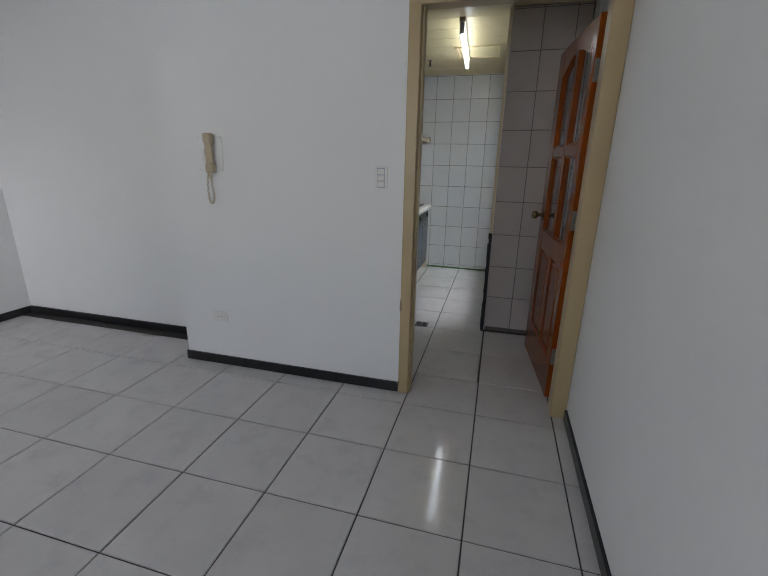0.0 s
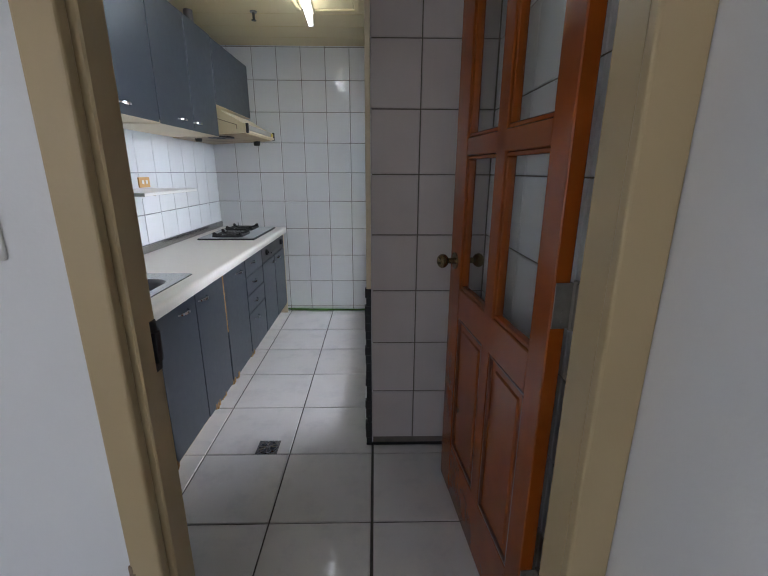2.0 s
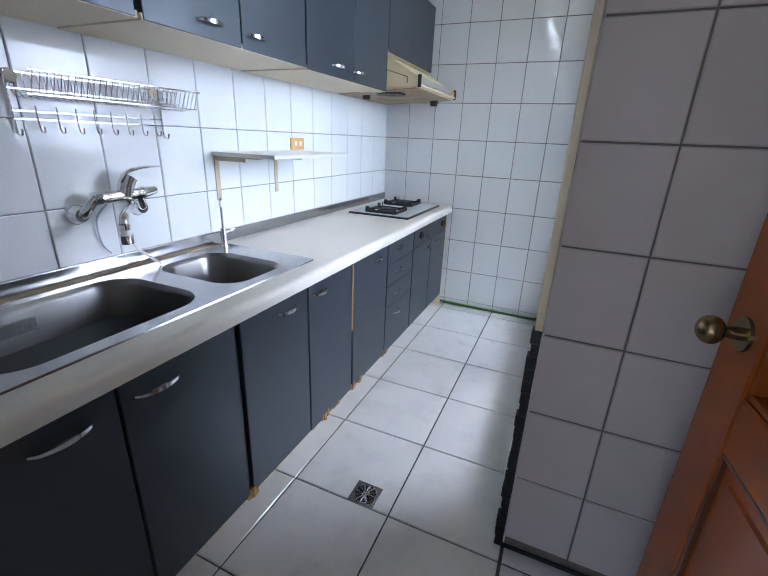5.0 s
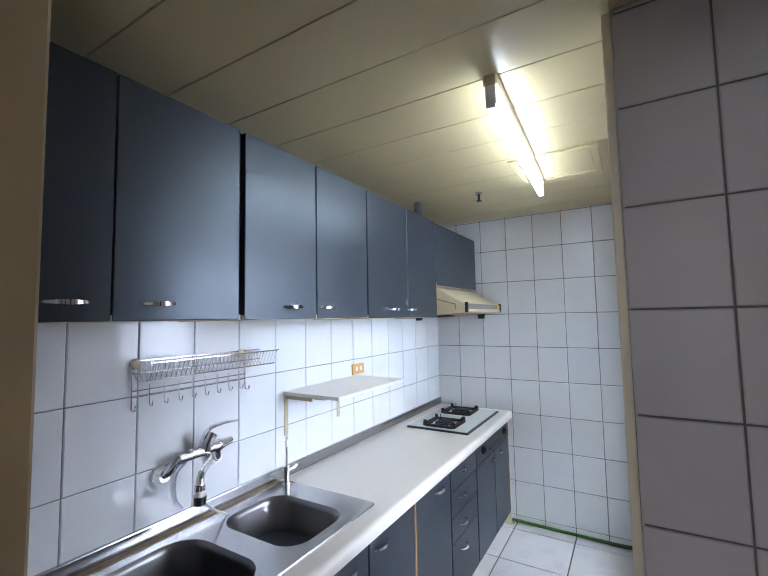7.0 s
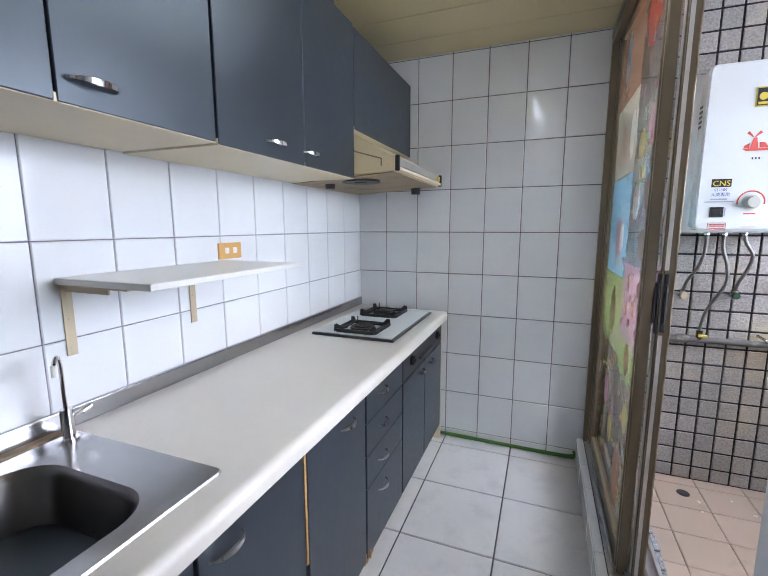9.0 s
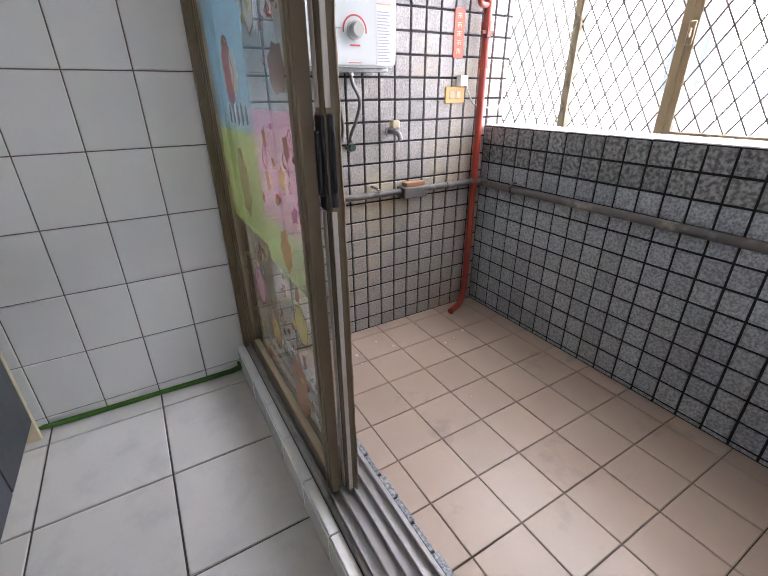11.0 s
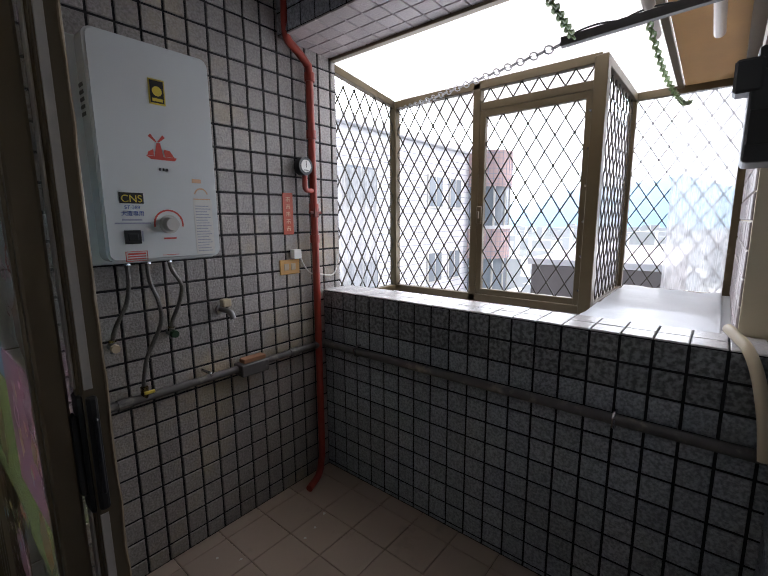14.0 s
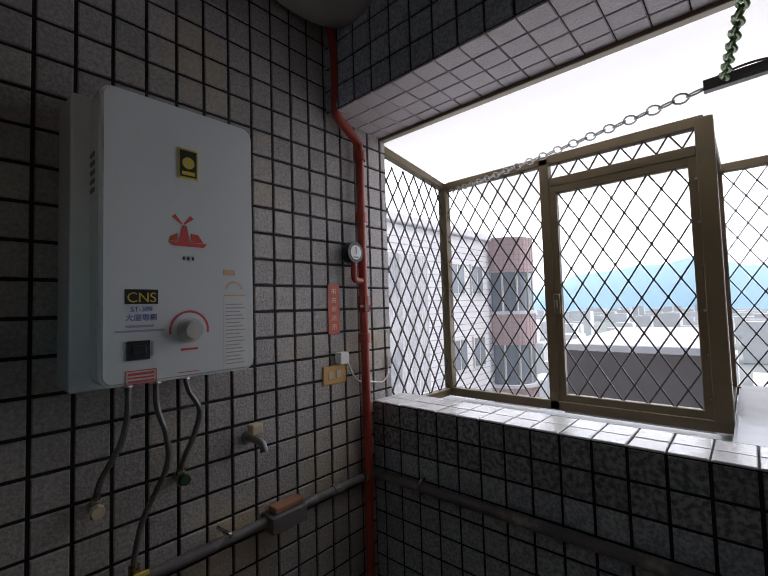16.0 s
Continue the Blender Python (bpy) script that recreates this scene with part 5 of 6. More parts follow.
# flexible hoses under the heater, with valves
HOSEM = mat("tarnished_braid", (0.17, 0.16, 0.15), 0.42, metal=0.7, var=0.3, scale=90)


def braided(bm, pts, r):
    p = smooth_path(pts, 14)
    tube(bm, p, r, 8)
    for a, b in list(zip(p, p[1:]))[::2]:
        rod(bm, a, a + (b - a) * 0.5, r * 1.12, 8)
    return bm


for name, pts, label in (("heater_hose", [(0.562, 4.70, 1.30), (0.563, 4.70, 1.22), (0.55, 4.71, 1.14), (0.515, 4.73, 1.06), (0.505, 4.75, 1.0)], "braided steel water hose under the heater"),
                         ("heater_hose", [(0.630, 4.70, 1.30), (0.632, 4.70, 1.22), (0.655, 4.70, 1.14), (0.66, 4.71, 1.05), (0.61, 4.73, 0.93), (0.592, 4.74, 0.84), (0.59, 4.74, 0.80)], "braided steel gas hose from heater to gas pipe"),
                         ("heater_hose", [(0.705, 4.70, 1.30), (0.715, 4.70, 1.25), (0.745, 4.70, 1.19), (0.74, 4.72, 1.12), (0.715, 4.735, 1.05), (0.712, 4.75, 1.01)], "braided steel hose from heater to wall valve")):
    t = thing(name, label, "hose", group="heater hoses")
    part("hose", braided(bmesh.new(), pts, 0.0075), HOSEM, t, smooth=True)
    for p, s in ((pts[0], 1), (pts[-1], -1)):
        part("coupling", rod(bmesh.new(), Vector(p) + Vector((0, 0, 0.012)), Vector(p) - Vector((0, 0, 0.018)), 0.012, 6), BRASS if s < 0 else STEEL, t)
for x, z, c in ((0.505, 0.985, IVORY), (0.712, 0.995, DGREEN)):
    v = thing("wall_valve", "small stop valve on the tiled wall", "valve", (x, KBACK - 0.006, z))
    part("body", rod(rod(bmesh.new(), (0, 0, 0), (0, -0.045, 0), 0.013, 12), (0, -0.03, -0.02), (0, -0.03, 0.02), 0.011, 12), RUST, v, smooth=True)
    part("wheel", rod(bmesh.new(), (0.0, -0.045, 0), (0.0, -0.06, 0), 0.017, 8, 0.015), c, v)
gv = thing("gas_valve", "brass gas valve on the grey pipe", "valve", (0.59, 4.74, 0.775))
part("body", rod(bmesh.new(), (0, 0, -0.01), (0, 0, 0.035), 0.014, 12), BRASS, gv)
part("lever", box(-0.008, 0.03, -0.022, -0.012, 0.008, 0.02, 0.002), YELLOW, gv)
tp = thing("garden_tap", "steel garden tap with ivory handle on the wall", "tap", (0.935, KBACK - 0.006, 1.05))
part("body", tube(rod(bmesh.new(), (0, 0, 0), (0, -0.008, 0), 0.022, 16), smooth_path([(0, 0, 0), (0, -0.05, 0.0), (0.01, -0.075, -0.01), (0.012, -0.085, -0.035)]), 0.012, 10), RUST, tp, smooth=True)
part("handle", box(-0.018, 0.022, -0.065, -0.030, 0.016, 0.052, 0.006, 2), IVORY, tp, "ivory plastic handle")

# pipes
gp = thing("gas_pipe", "grey dusty gas pipe along the walls", "pipe")
part("run", rod(bmesh.new(), (0.45, 4.742, 0.765), (1.52, 4.742, 0.765), 0.016, 12), PIPE, gp, smooth=True)
part("run", rod(bmesh.new(), (1.524, 4.742, 0.755), (1.524, 2.93, 0.765), 0.019, 12), PIPE, gp, smooth=True)
for x in (0.52, 1.30, 1.46):
    part("fitting", rod(bmesh.new(), (x - 0.025, 4.742, 0.765), (x + 0.025, 4.742, 0.765), 0.021, 12), PIPE, gp)
part("elbow", tube(bmesh.new(), smooth_path([(1.48, 4.742, 0.765), (1.515, 4.735, 0.762), (1.524, 4.70, 0.757)]), 0.022, 12), PIPE, gp, smooth=True)
for y in (4.5, 3.31):
    part("clip", tube(bmesh.new(), [(1.548, y, 0.735), (1.52, y, 0.733), (1.502, y, 0.745), (1.500, y, 0.775), (1.52, y, 0.788), (1.548, y, 0.787)], 0.006, 6), STEEL, gp)
part("clip", tube(bmesh.new(), smooth_path([(0.83, 4.77, 0.80), (0.832, 4.735, 0.80), (0.845, 4.72, 0.79), (0.852, 4.73, 0.778)]), 0.006, 8), STEEL, gp)
sr = thing("soap_shelf", "small dark ledge with a worn brown brush on the pipe", "ledge", (0.98, 4.742, 0.783))
part("tray", box(0.0, 0.14, -0.045, 0.03, -0.05, 0.004, 0.003), PIPE, sr)
part("brush", box(0.02, 0.135, -0.03, 0.015, 0.005, 0.026, 0.003), mat("brown_worn_wood", (0.36, 0.17, 0.09), 0.6), sr)
rp = thing("red_pipe", "red painted riser pipe with fittings in the corner", "pipe")
part("riser", tube(bmesh.new(), smooth_path([(1.30, 4.66, 0.02), (1.40, 4.70, 0.03), (1.455, 4.735, 0.08), (1.466, 4.738, 0.2), (1.468, 4.738, 1.0), (1.466, 4.738, 1.8), (1.464, 4.738, 2.14), (1.450, 4.738, 2.19), (1.38, 4.732, 2.235), (1.335, 4.728, 2.26), (1.318, 4.722, 2.31), (1.315, 4.72, 2.5), (1.27, 4.72, 2.79)], 6), 0.019, 12), RED, rp, smooth=True)
for z in (2.13, 1.86, 1.50, 1.34):
    part("coupling", rod(bmesh.new(), (1.466, 4.738, z - 0.02), (1.466, 4.738, z + 0.02), 0.025, 14), RED, rp)
part("valve", prism(box(1.425, 1.505, 4.72, 4.735, 1.468, 1.482, 0.003), 1.45, 1.482, 4.715, 4.755, 1.45, 1.50, 0.004), mat("dark_red_valve", (0.2, 0.04, 0.03), 0.5), rp)
part("branch", tube(bmesh.new(), smooth_path([(1.46, 4.735, 1.585), (1.42, 4.73, 1.585), (1.402, 4.725, 1.60), (1.40, 4.722, 1.655)]), 0.013, 10), RED, rp, smooth=True)
ga = thing("pressure_gauge", "black round pressure gauge with white face", "gauge", (1.400, 4.722, 1.70))
part("case", rod(bmesh.new(), (0, 0.03, 0), (0, -0.012, 0), 0.043, 28), DARK, ga, smooth=True)
part("face", rod(bmesh.new(), (0, -0.012, 0), (0, -0.014, 0), 0.030, 28), WPLASTIC, ga)
part("needle", prism(box(-0.002, 0.002, -0.0155, -0.0145, -0.008, 0.024), -0.014, 0.014, -0.015, -0.0142, -0.022, -0.018), DARK, ga)
tg = thing("red_tag", "red hanging sign with a column of pale characters", "sign", (1.325, KBACK - 0.008, 1.365))
part("plate", box(-0.031, 0.031, -0.003, 0, 0, 0.205, 0.001), mat("red_tag_plastic", (0.50, 0.065, 0.02), 0.4), tg)
for k in range(5):
    z = 0.175 - 0.036 * k
    bm = bmesh.new()
    for a, b, c, d in ((-0.012, 0.012, z + 0.006, z + 0.009), (-0.012, 0.012, z - 0.002, z + 0.001), (-0.002, 0.001, z - 0.012, z + 0.010), (-0.011, -0.008, z - 0.012, z - 0.003), (0.008, 0.011, z - 0.012, z - 0.003)):
        prism(bm, a, b, -0.0036, -0.0029, c, d)
    part("character", bm, PEACH, tg)
bo = thing("balcony_outlet", "orange double outlet on the tiled wall", "outlet", (1.320, KBACK - 0.006, 1.165))
part("plate", box(-0.06, 0.06, -0.008, 0, 0, 0.075, 0.003, 2), ORANGE, bo)
for x in (-0.036, 0.006):
    part("socket", prism(prism(box(x, x + 0.028, -0.0095, -0.007, 0.022, 0.055, 0.001), x + 0.008, x + 0.010, -0.0100, -0.009, 0.034, 0.046), x + 0.018, x + 0.020, -0.0100, -0.009, 0.034, 0.046), IVORY, bo)
pl = thing("plug_adapter", "white plug adapter with trailing cable", "plug", (1.352, KBACK - 0.006, 1.243))
part("body", box(-0.024, 0.024, -0.035, 0, 0, 0.048, 0.004, 2), WPLASTIC, pl)
part("cable", tube(bmesh.new(), smooth_path([(0.02, -0.02, 0.02), (0.05, -0.02, -0.04), (0.10, -0.01, -0.085), (0.18, -0.01, -0.10), (0.25, -0.01, -0.11), (0.285, -0.01, -0.08), (0.292, -0.01, 0.0)]), 0.004, 6), WPLASTIC, pl, smooth=True)
dp = thing("exhaust_duct", "thick grey-white duct under the balcony ceiling", "duct", bm=tube(bmesh.new(), smooth_path([(0.86, 4.70, 2.76), (1.05, 4.70, 2.665), (1.24, 4.66, 2.645), (1.30, 4.55, 2.665), (1.28, 4.4, 2.76)], 8), 0.068, 18), material=mat("grey_duct", (0.30, 0.28, 0.25), 0.6, var=0.2), smooth=True)
bd = thing("balcony_drain", "round dark floor drain hole", "drain", (0.565, 4.625, 0.0), bm=rod(rod(bmesh.new(), (0, 0, -0.004), (0, 0, 0.002), 0.028, 20), (0, 0, 0.001), (0, 0, 0.0035), 0.021, 20), material=DARK)
random.seed(21)
for k in range(9):
    x, y = random.choice(((0.72, 4.5), (1.1, 4.45), (0.95, 4.0), (1.2, 3.5), (1.0, 4.6))), 0
    x, y = x[0] + random.uniform(-0.15, 0.15), x[1] + random.uniform(-0.15, 0.15)
    bm = bmesh.new()
    n = random.randint(4, 6)
    pts = [(random.uniform(0.004, 0.012) * math.cos(6.28 * i / n), random.uniform(0.003, 0.009) * math.sin(6.28 * i / n)) for i in range(n)]
    lo, hi = [[bm.verts.new((a, b, z)) for a, b in pts] for z in (0.0004, 0.002)]
    bm.faces.new(lo[::-1])
    bm.faces.new(hi)
    for i in range(n):
        bm.faces.new((lo[i], lo[(i + 1) % n], hi[(i + 1) % n], hi[i]))
    thing("paint_flake", "fallen white paint flake on the floor", "debris", (x, y, 0), group="paint flakes", bm=bm, material=WPLASTIC)

# ---- bay window cage ----
X1, X2, Y1, Y2, YL, ZB, ZT = 2.28, 3.12, 3.60, 3.04, 4.84, 0.95, 2.175
cage = tagged(new("window_2"), "bronze aluminium bay window cage with expanded mesh", "window", kind="structure")


def bar(a, b, w, d=None, mat_=None, name="frame_bar", parent=None):
    """A flat bar from a to b."""
    a, b = Vector(a), Vector(b)
    d = d or w
    m = Matrix.Translation((a + b) / 2) @ (b - a).to_track_quat("Z", "Y").to_matrix().to_4x4() @ Matrix.Diagonal((w, d, (b - a).length, 1))
    bm = bmesh.new()
    bmesh.ops.create_cube(bm, size=1, matrix=m)
    bmesh.ops.bevel(bm, geom=list(bm.edges), offset=0.003, segments=1, affect="EDGES")
    return part(name, bm, mat_ or CAGE, parent or cage)


for x, y, w in ((X1, YL, 0.05), (X1, 4.235, 0.045), (X1, Y1, 0.06), (X2, Y1, 0.045), (X2, Y2, 0.045), (1.70, YL, 0.03)):
    bar((x, y, ZB), (x, y, ZT + 0.01), w, name="post")
for z in (ZB + 0.02, ZT):
    bar((X1, YL, z), (X1, Y1, z), 0.045)
    bar((X1, Y1, z), (X2, Y1, z), 0.045)
    bar((X2, Y1, z), (X2, Y2, z), 0.045)
    bar((1.68, YL, z + (0.09 if z > 2 else 0)), (X1, YL, z), 0.04)
bar((X1, 4.21, 2.06), (X1, Y1 + 0.03, 2.06), 0.042, name="transom")


def mesh_net(a, b, z0, z1, pitch_w=0.092, pitch_h=0.15, r=0.0030, name="mesh", parent=None):
    """Expanded metal between two uprights a and b (x, y): crossing wavy strands with thick knots."""
    a, b = Vector((*a, 0)), Vector((*b, 0))
    u = (b - a).normalized()
    n = Vector((-u.y, u.x, 0))
    length, nz = (b - a).length, max(1, round((z1 - z0) / (pitch_h / 2)))
    nu = max(1, round(length / (pitch_w / 2)))
    du, dz = length / nu, (z1 - z0) / nz
    bm = bmesh.new()
    P = lambda i, j: a + u * (i * du) + Vector((0, 0, z0 + j * dz))
    for i in range(nu):
        for j in range(nz):
            p, q = (P(i, j), P(i + 1, j + 1)) if (i + j) % 2 == 0 else (P(i, j + 1), P(i + 1, j))
            s = (q - p).normalized().cross(n)
            vs = [bm.verts.new(c + s * r * e + n * r * f) for c in (p, q) for e, f in ((-1, -1), (1, -1), (1, 1), (-1, 1))]
            for k in range(4):
                bm.faces.new((vs[k], vs[(k + 1) % 4], vs[4 + (k + 1) % 4], vs[4 + k]))
    for i in range(nu + 1):
        for j in range(nz + 1):
            if (i + j) % 2 == 0:
                c = P(i, j)
                vs = [bm.verts.new(c + n * r * 1.4 * f + Vector((0, 0, r * 2.6 * g)) + u * r * 1.9 * h) for f in (-1, 1) for g, h in ((-1, 0), (0, 1), (1, 0), (0, -1))]
                bm.faces.new(vs[:4])
                bm.faces.new(vs[4:])
                for k in range(4):
                    bm.faces.new((vs[k], vs[(k + 1) % 4], vs[4 + (k + 1) % 4], vs[4 + k]))
    return part(name, bm, MESHM, parent or cage, "dark bronze expanded metal mesh")


mesh_net((X1, YL - 0.02), (X1, 4.26), ZB + 0.03, ZT - 0.02)
mesh_net((X1, 4.21), (X1, Y1 + 0.03), 2.085, ZT - 0.02)
mesh_net((X1 + 0.03, Y1), (X2 - 0.02, Y1), ZB + 0.03, ZT - 0.02)
mesh_net((X2, Y1 - 0.02), (X2, Y2 + 0.02), ZB + 0.03, ZT - 0.02)
mesh_net((1.71, YL), (X1 - 0.02, YL), ZB + 0.03, ZT + 0.01)
gate = thing("grille_gate", "bronze framed mesh gate in the bay window", "gate", (X1, Y1 + 0.035, ZB + 0.04))
gw, gh = 4.205 - Y1 - 0.035, 1.05
for a, b in (((0, 0, 0), (0, 0, gh)), ((0, gw, 0), (0, gw, gh))):
    bar(a, b, 0.034, 0.05, name="gate_stile", parent=gate)
for z in (0.018, gh - 0.018):
    bar((0, 0.02, z), (0, gw - 0.02, z), 0.034, 0.036, name="gate_rail", parent=gate)
mesh_net((0, 0.025), (0, gw - 0.025), 0.03, gh - 0.03, parent=gate)
part("latch", prism(box(-0.03, -0.018, gw - 0.02, gw + 0.01, 0.42, 0.52, 0.003), -0.05, -0.03, gw - 0.012, gw, 0.45, 0.49, 0.003), CAGE, gate, "bronze latch")
for k in range(6):
    part("rivet", rod(bmesh.new(), (-0.018, 0.0, 0.08 + 0.175 * k), (-0.023, 0.0, 0.08 + 0.175 * k), 0.006, 8), STEEL, gate)

roof = tagged(new("roof_bay"), "translucent plastic roof of the bay with metal edges", "roof", kind="structure")
bm = bmesh.new()
q = [(1.655, YL + 0.05, SOF + 0.012), (1.655, Y2 - 0.1, SOF + 0.012), (X2 + 0.08, Y2 - 0.1, ZT + 0.028), (X2 + 0.08, YL + 0.05, ZT + 0.028)]
lo, hi = [[bm.verts.new((x, y, z + d)) for x, y, z in q] for d in (0, 0.004)]
bm.faces.new(lo[::-1])
bm.faces.new(hi)
for k in range(4):
    bm.faces.new((lo[k], lo[(k + 1) % 4], hi[(k + 1) % 4], hi[k]))
part("sheet", bm, SHEET, roof)
part("edge", box(1.640, 1.675, BY0, KBACK, SOF - 0.02, SOF + 0.010, 0.003), ALU, roof)
bar((1.67, 3.36, SOF + 0.002), (X2, 3.36, ZT + 0.016), 0.03, parent=roof)
bar((1.67, 3.06, SOF + 0.002), (X2, 3.06, ZT + 0.016), 0.05, parent=roof)
bm = bmesh.new()
vs = [bm.verts.new(p) for p in ((1.70, 3.34, SOF + 0.002), (1.70, 3.06, SOF + 0.002), (X2, 3.06, ZT + 0.014), (X2, 3.34, ZT + 0.014))]
bm.faces.new(vs)
bmesh.ops.solidify(bm, geom=list(bm.faces), thickness=0.006)
part("cover_sheet", bm, CARD, roof, "brown cardboard-like cover sheet")
tr = setting("sill_tray", prism(box(BX1 + 0.20, X2 + 0.03, BY0 + 0.1, Y1 - 0.03, 0.88, 0.985), BX1 + 0.20, X1 + 0.04, Y1 - 0.03, YL + 0.03, 0.88, 0.925), TRAYM, "grey plastic sheet lying in the bay", "sill")
bm = bmesh.new()
nx, ny = 16, 10
g = [[bm.verts.new((1.80 + 1.28 * i / nx, 3.06 + 0.5 * j / ny, 0.993 + 0.014 * (noise.noise(Vector((i * 0.9, j * 0.7, 3))) + 0.5))) for j in range(ny + 1)] for i in range(nx + 1)]
for i in range(nx):
    for j in range(ny):
        bm.faces.new((g[i][j], g[i + 1][j], g[i + 1][j + 1], g[i][j + 1]))
thing("plastic_sheet", "crumpled grey plastic sheet on the bay floor", "plastic sheet", bm=bm, material=TRAYM, smooth=True)

# milky plastic film wrapped on parts of the cage
FILM = bpy.data.materials.new("milky_plastic_film")
FILM.use_nodes = True
_n = FILM.node_tree
_a, _b, _c = _n.nodes.new("ShaderNodeBsdfTransparent"), _n.nodes.new("ShaderNodeBsdfTranslucent"), _n.nodes.new("ShaderNodeMixShader")
_d, _e = _n.nodes.new("ShaderNodeTexNoise"), _n.nodes.new("ShaderNodeMapRange")
_d.inputs["Scale"].default_value, _d.inputs["Detail"].default_value = 14, 6
_e.inputs["From Min"].default_value, _e.inputs["From Max"].default_value = 0.3, 0.7
_e.inputs["To Min"].default_value, _e.inputs["To Max"].default_value = 0.35, 0.75
_b.inputs["Color"].default_value = (0.88, 0.88, 0.90, 1)
_n.links.new(_d.outputs["Fac"], _e.inputs["Value"])
_n.links.new(_e.outputs[0], _c.inputs["Fac"])
_n.links.new(_a.outputs[0], _c.inputs[1])
_n.links.new(_b.outputs[0], _c.inputs[2])
_n.links.new(_c.outputs[0], _n.nodes["Material Output"].inputs["Surface"])


def film(a, b, z0, z1, waves, depth, label):
    """A crumpled film hung between a and b (x, y)."""
    a, b = Vector((*a, 0)), Vector((*b, 0))
    u = (b - a).normalized()
    n = Vector((-u.y, u.x, 0))
    bm = bmesh.new()
    cols, rows = 28, 14
    g = [[bm.verts.new(a + (b - a) * (i / cols) + n * depth * (math.sin(waves * i / cols * 6.283) + 0.8 * noise.noise(Vector((i * 0.6, j * 0.5, a.x)))) + Vector((0, 0, z0 + (z1 - z0) * j / rows))) for j in range(rows + 1)] for i in range(cols + 1)]
    for i in range(cols):
        for j in range(rows):
            bm.faces.new((g[i][j], g[i + 1][j], g[i + 1][j + 1], g[i][j + 1]))
    return thing("plastic_film", label, "plastic film", group="plastic films", bm=bm, material=FILM, smooth=True)


film((X2 - 0.03, 3.06), (X2 - 0.03, 3.36), 1.0, 2.15, 3, 0.006, "crumpled milky plastic film on the cage mesh")
film((X1 + 0.03, Y1 + 0.012), (X2 - 0.03, Y1 + 0.012), 1.0, 2.0, 12, 0.006, "ribbed milky plastic film along the cage side")
film((1.72, YL + 0.012), (2.10, YL + 0.012), 1.0, 1.75, 3, 0.012, "crumpled milky plastic film on the cage end")

# window and gas meter on the side wall
sw2 = tagged(new("window_3"), "white framed window on the side wall of the balcony", "window", kind="structure")
for a, b, c, d in ((0.86, 0.92, 1.08, 2.08), (1.55, 1.62, 1.08, 2.08), (0.92, 1.55, 1.08, 1.15), (0.92, 1.55, 2.02, 2.08), (1.22, 1.26, 1.15, 2.02)):
    part("window_frame", box(a, b, BY0 + 0.001, BY0 + 0.04, c, d, 0.004), WPLASTIC, sw2)
part("pane", box(0.92, 1.55, BY0 + 0.012, BY0 + 0.016, 1.15, 2.02), mat("frosted_pane", (0.55, 0.56, 0.55), 0.22), sw2)
gm = thing("gas_meter", "black gas meter hanging on its pipe", "gas meter", (1.36, 3.02, 1.56))
part("case", box(-0.005, 0.17, -0.06, 0.055, 0.0, 0.21, 0.012, 3), DARK, gm)
part("head", prism(box(0.03, 0.15, -0.045, 0.045, 0.205, 0.27, 0.01, 2), -0.01, 0.06, 0.03, 0.085, 0.16, 0.235, 0.006), DARK, gm)
part("window", box(-0.012, -0.003, -0.02, 0.05, 0.04, 0.12, 0.003), IRON, gm)
part("pipe", tube(bmesh.new(), smooth_path([(0.09, 0, 0.26), (0.09, 0, 0.34), (0.10, -0.02, 0.40), (0.13, -0.06, 0.46), (0.14, -0.085, 0.50)]), 0.022, 12), DARK, gm, smooth=True)
wp = thing("white_pipe", "white plastic pipe at the sill corner", "pipe", bm=tube(bmesh.new(), smooth_path([(1.70, 3.045, 1.085), (1.64, 3.03, 1.08), (1.56, 3.0, 1.06), (1.50, 2.975, 1.0), (1.45, 2.955, 0.90), (1.42, 2.945, 0.80)]), 0.016, 12), material=IVORY, smooth=True)

# drying rack: bar on chains with two poles and a wavy wire
bz = 2.035
db = thing("drying_bar", "dark steel bar hung on chains under the roof", "drying rack", (1.56, 3.0, bz))


def slant(bm):
    for v in bm.verts:
        k = v.co.y - 0.557
        v.co.x -= 0.027 + 0.30 * k
        v.co.z -= 0.043 + 0.155 * k
    return bm


part("bar", slant(prism(box(-0.012, 0.012, -0.06, 0.56, -0.002, 0.002, 0.001), -0.012, -0.008, -0.06, 0.56, 0.0, 0.026, 0.001)), PIPE, db)
part("wire", slant(tube(bmesh.new(), [(0, -0.05 + 0.6 * k / 60, 0.022 + 0.014 * abs(math.sin(k * 0.21)) ** 0.8) for k in range(61)], 0.003, 6)), DARK, db)
for y, x0, x1 in ((3.326, 1.10, 1.80), (3.157, 1.12, 1.92)):
    thing("drying_pole", "pale plastic drying pole resting on the bar", "pole", group="drying poles", bm=rod(rod(bmesh.new(), (x0, y, bz + 0.09), (x1, y + 0.006, bz + 0.015), 0.017, 14), (x0 + 0.3, y, bz + 0.058), (x0 + 0.34, y, bz + 0.054), 0.019, 14), material=BAMBOO, smooth=True)


